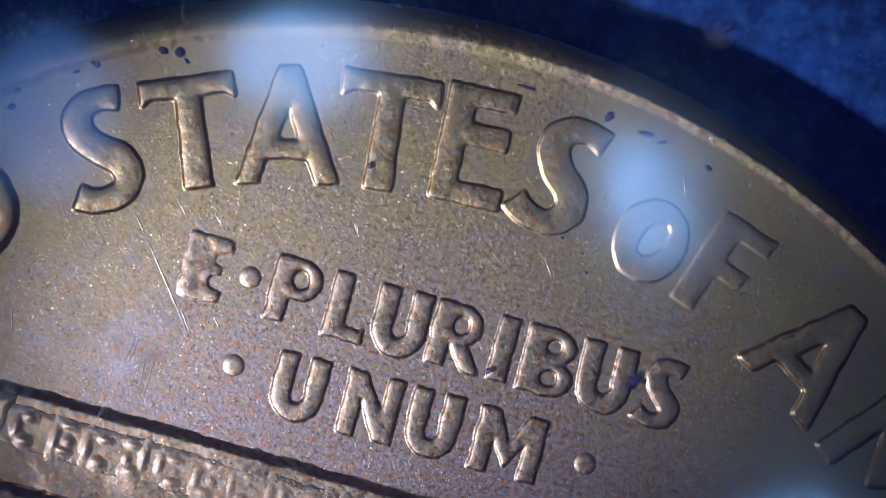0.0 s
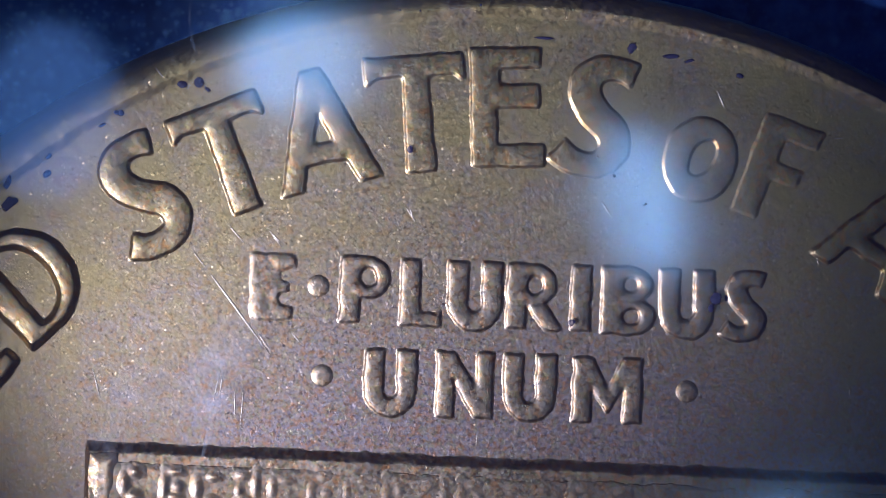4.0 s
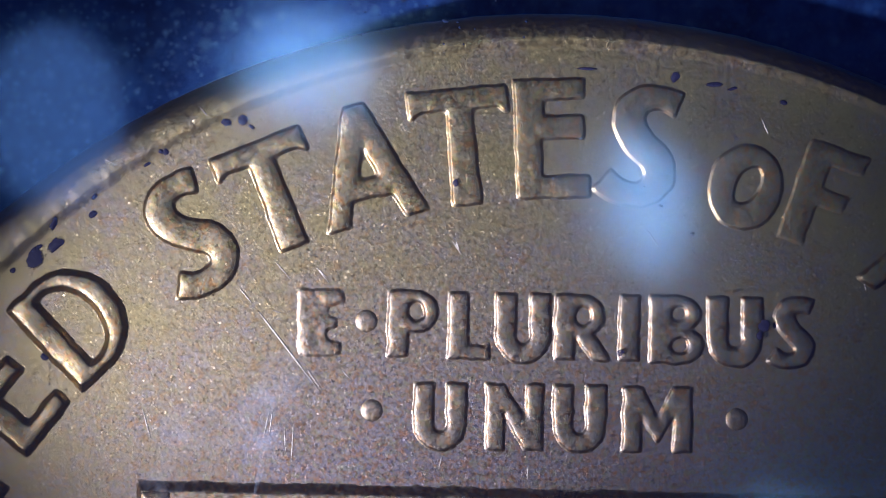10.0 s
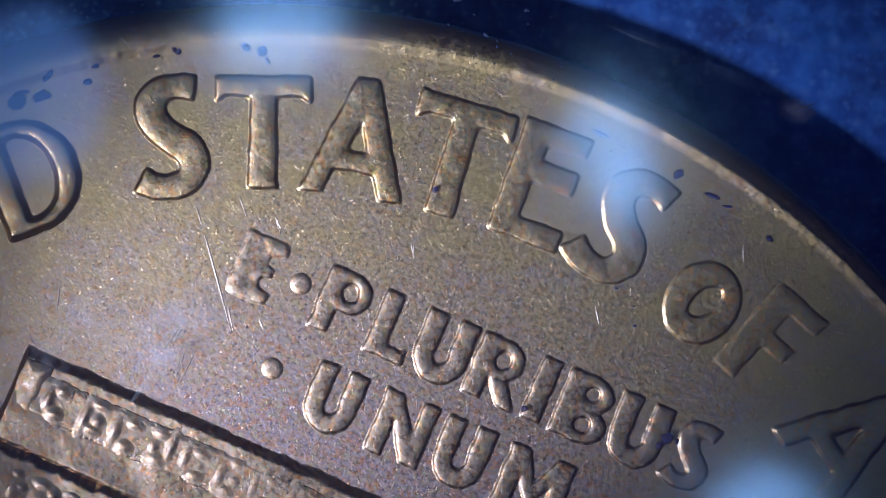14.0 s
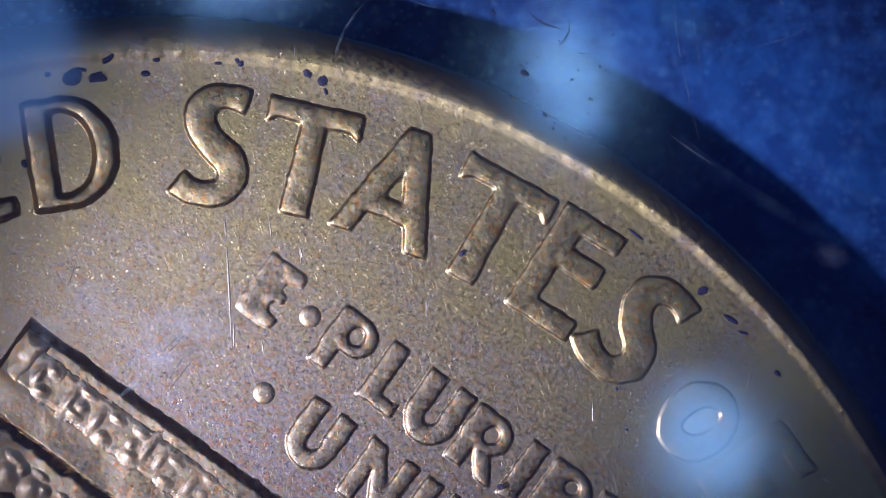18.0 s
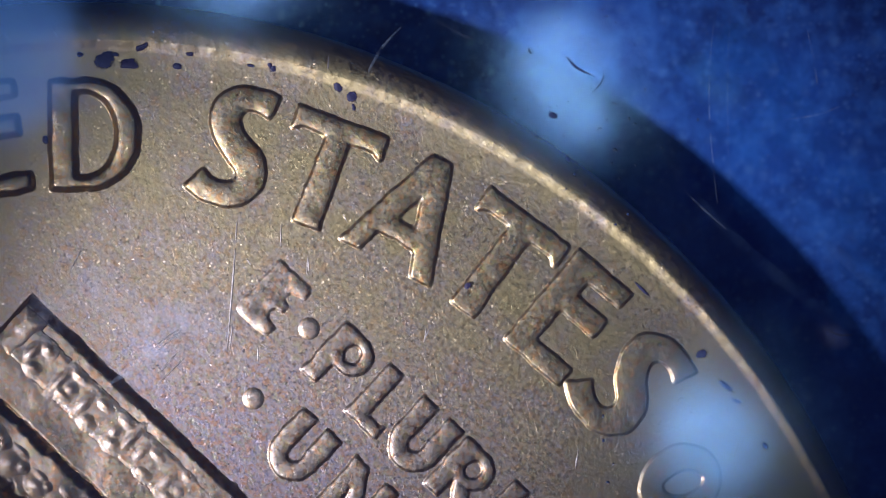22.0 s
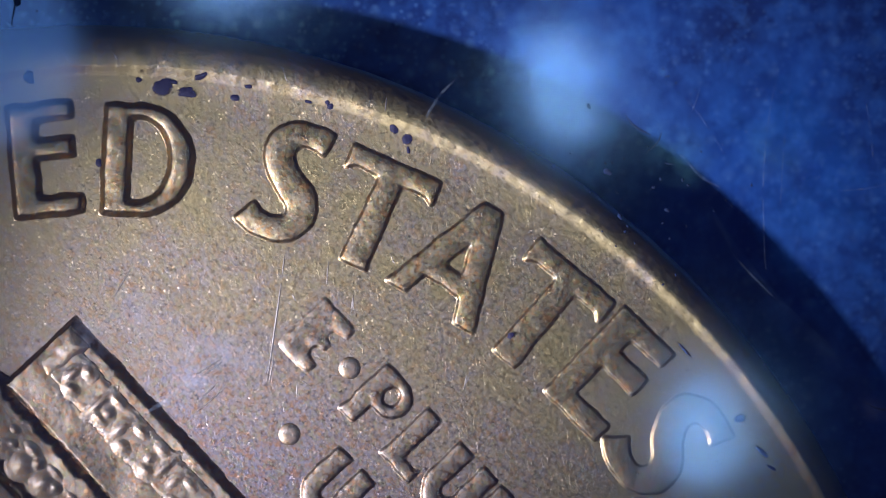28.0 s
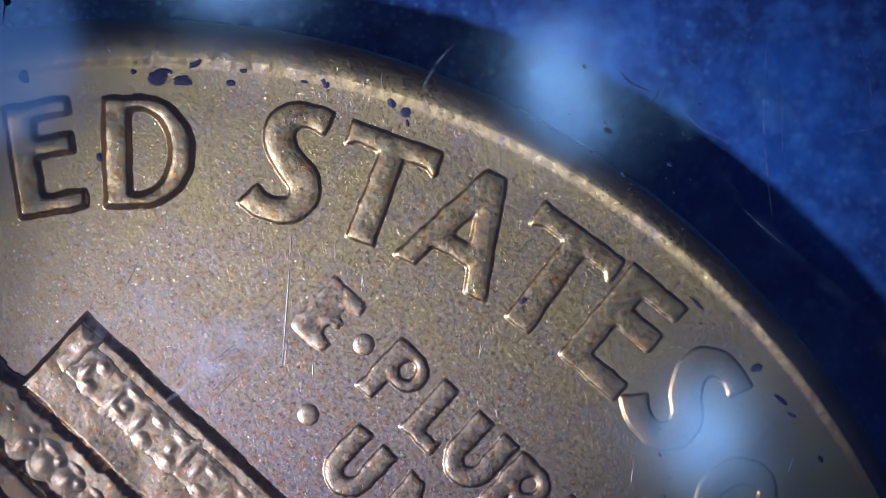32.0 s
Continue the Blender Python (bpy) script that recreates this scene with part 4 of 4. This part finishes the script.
blot("dust_grain", flip, 38, 73, 1.9, 1.5, 0.0, M_CREASE, 1.0, film=True, seed=106)
blot("dust_grain", flip, 231, 34, 2.0, 1.6, 0.0, M_CREASE, 1.0, film=True, seed=107)
blot("dust_grain", flip, 182, 31, 1.6, 1.3, 0.0, M_CREASE, 1.0, film=True, seed=108)
blot("dust_grain", flip, 495, 21, 1.5, 1.2, 0.0, M_CREASE, 1.0, film=True, seed=109)
blot("dust_grain", flip, 247, 102, 1.6, 1.3, 0.0, M_CREASE, 1.0, film=True, seed=110)
blot("dust_grain", flip, 602, 29, 1.5, 1.2, 0.0, M_CREASE, 1.0, film=True, seed=111)
blot("dust_grain", flip, 462, 107, 1.7, 1.3, 0.0, M_CREASE, 1.0, film=True, seed=112)
blot("dust_grain", flip, 173, 23, 1.7, 1.4, 0.0, M_CREASE, 1.0, film=True, seed=113)
blot("dust_grain", flip, 150, 99, 2.0, 1.6, 0.0, M_CREASE, 1.0, film=True, seed=114)
blot("dust_grain", flip, 145, 41, 2.0, 1.6, 0.0, M_CREASE, 1.0, film=True, seed=115)
blot("dust_grain", flip, 457, 99, 1.5, 1.2, 0.0, M_CREASE, 1.0, film=True, seed=116)

# ---- motion ----
#      seconds, turn in degrees, place of the coin's middle from the lens's axis in drawing units
COIN = [
    (0.0, -14.77, -269.8, -1060.6),
    (0.5, -10.81, -178.3, -1040.9),
    (1.0, -8.17, -134.6, -994.6),
    (1.5, -6.87, -81.7, -1039.3),
    (2.0, -4.44, 26.3, -1096.1),
    (2.5, -3.67, 30.0, -1063.7),
    (3.0, -2.98, 50.2, -1062.2),
    (3.5, -2.71, 49.4, -1048.7),
    (4.0, -1.68, 77.5, -1033.3),
    (4.5, -0.46, 129.9, -1056.7),
    (6.5, 0.54, 158.3, -1071.7),
    (7.0, 0.48, 162.5, -1077.9),
    (7.5, 0.41, 164.0, -1081.9),
    (8.0, 0.43, 163.0, -1080.4),
    (8.5, 0.42, 162.4, -1079.4),
    (9.0, 0.21, 166.1, -1088.0),
    (9.5, -0.31, 174.4, -1075.6),
    (10.0, -0.55, 181.4, -1089.3),
    (10.5, -3.18, 184.5, -1153.2),
    (11.0, -5.65, 161.0, -1133.9),
    (11.5, -9.46, 68.5, -1144.4),
    (12.0, -13.09, -17.8, -1149.3),
    (12.5, -18.45, -157.0, -1175.8),
    (13.0, -21.07, -264.9, -1112.3),
    (13.5, -22.67, -320.3, -1072.2),
    (14.0, -22.67, -320.2, -1072.1),
    (14.5, -23.28, -326.9, -1071.4),
    (15.0, -25.69, -369.9, -1079.1),
    (15.5, -28.40, -391.0, -1078.3),
    (17.5, -31.93, -470.4, -1060.0),
    (18.0, -35.10, -519.6, -1091.6),
    (18.5, -37.54, -569.0, -1088.4),
    (19.0, -37.57, -582.6, -1092.8),
    (19.5, -37.82, -586.9, -1094.1),
    (20.0, -38.59, -602.0, -1094.5),
    (20.5, -40.67, -644.3, -1079.3),
    (21.0, -41.80, -627.8, -1063.4),
    (21.5, -42.22, -630.7, -1071.2),
    (22.0, -42.56, -645.5, -1067.7),
    (22.5, -42.64, -645.0, -1064.0),
    (23.0, -42.64, -644.9, -1064.0),
    (23.5, -42.61, -644.7, -1064.3),
    (24.0, -42.59, -644.6, -1064.5),
    (24.5, -43.69, -667.3, -1059.2),
    (25.0, -44.72, -662.2, -1048.2),
    (25.5, -45.24, -661.1, -1067.8),
    (26.0, -45.20, -659.7, -1069.8),
    (26.5, -45.96, -648.5, -1104.6),
    (28.5, -46.23, -631.8, -1109.5),
    (29.0, -46.23, -631.8, -1109.5),
    (29.5, -46.23, -631.8, -1109.5),
    (30.0, -46.23, -631.8, -1109.5),
    (30.5, -46.23, -631.8, -1109.5),
    (31.0, -46.26, -586.5, -1132.6),
    (31.5, -45.76, -552.4, -1160.9),
    (32.0, -42.27, -543.8, -1098.0),
]
# lean of the film: its normal's x and y
TILTS = [(0.0, -0.0165, 0.0254), (10.0, -0.0180, 0.0254), (12.0, -0.008, 0.020), (13.5, -0.006, 0.012), (15.5, 0.004, 0.004), (18.0, 0.0165, -0.0254), (32.0, 0.0165, -0.0254)]


def tilt_at(t):
    for (a, ax, ay), (b, bx, by) in zip(TILTS, TILTS[1:]):
        if a <= t <= b:
            s = (t - a) / (b - a)
            s = s * s * (3 - 2 * s)
            return ax + (bx - ax) * s, ay + (by - ay) * s
    return TILTS[-1][1:]


def motions():
    walk(coin, [(t, pose(x * K, y * K, 0, 0, 0, a)) for t, a, x, y in COIN])
    rows = []
    for t, a, x, y in COIN:
        nx, ny = tilt_at(t)
        lean = Vector((0, 0, 1)).rotation_difference(Vector((nx, ny, 1))).to_matrix().to_4x4()
        # the film turns with the coin about the lens's axis, a little above it
        rows.append((t, Matrix.Translation((0, 0, 0.45 * MM)) @ lean @ pose(x * K, y * K, 0, 0, 0, a)))
    walk(flip, rows)


motions()
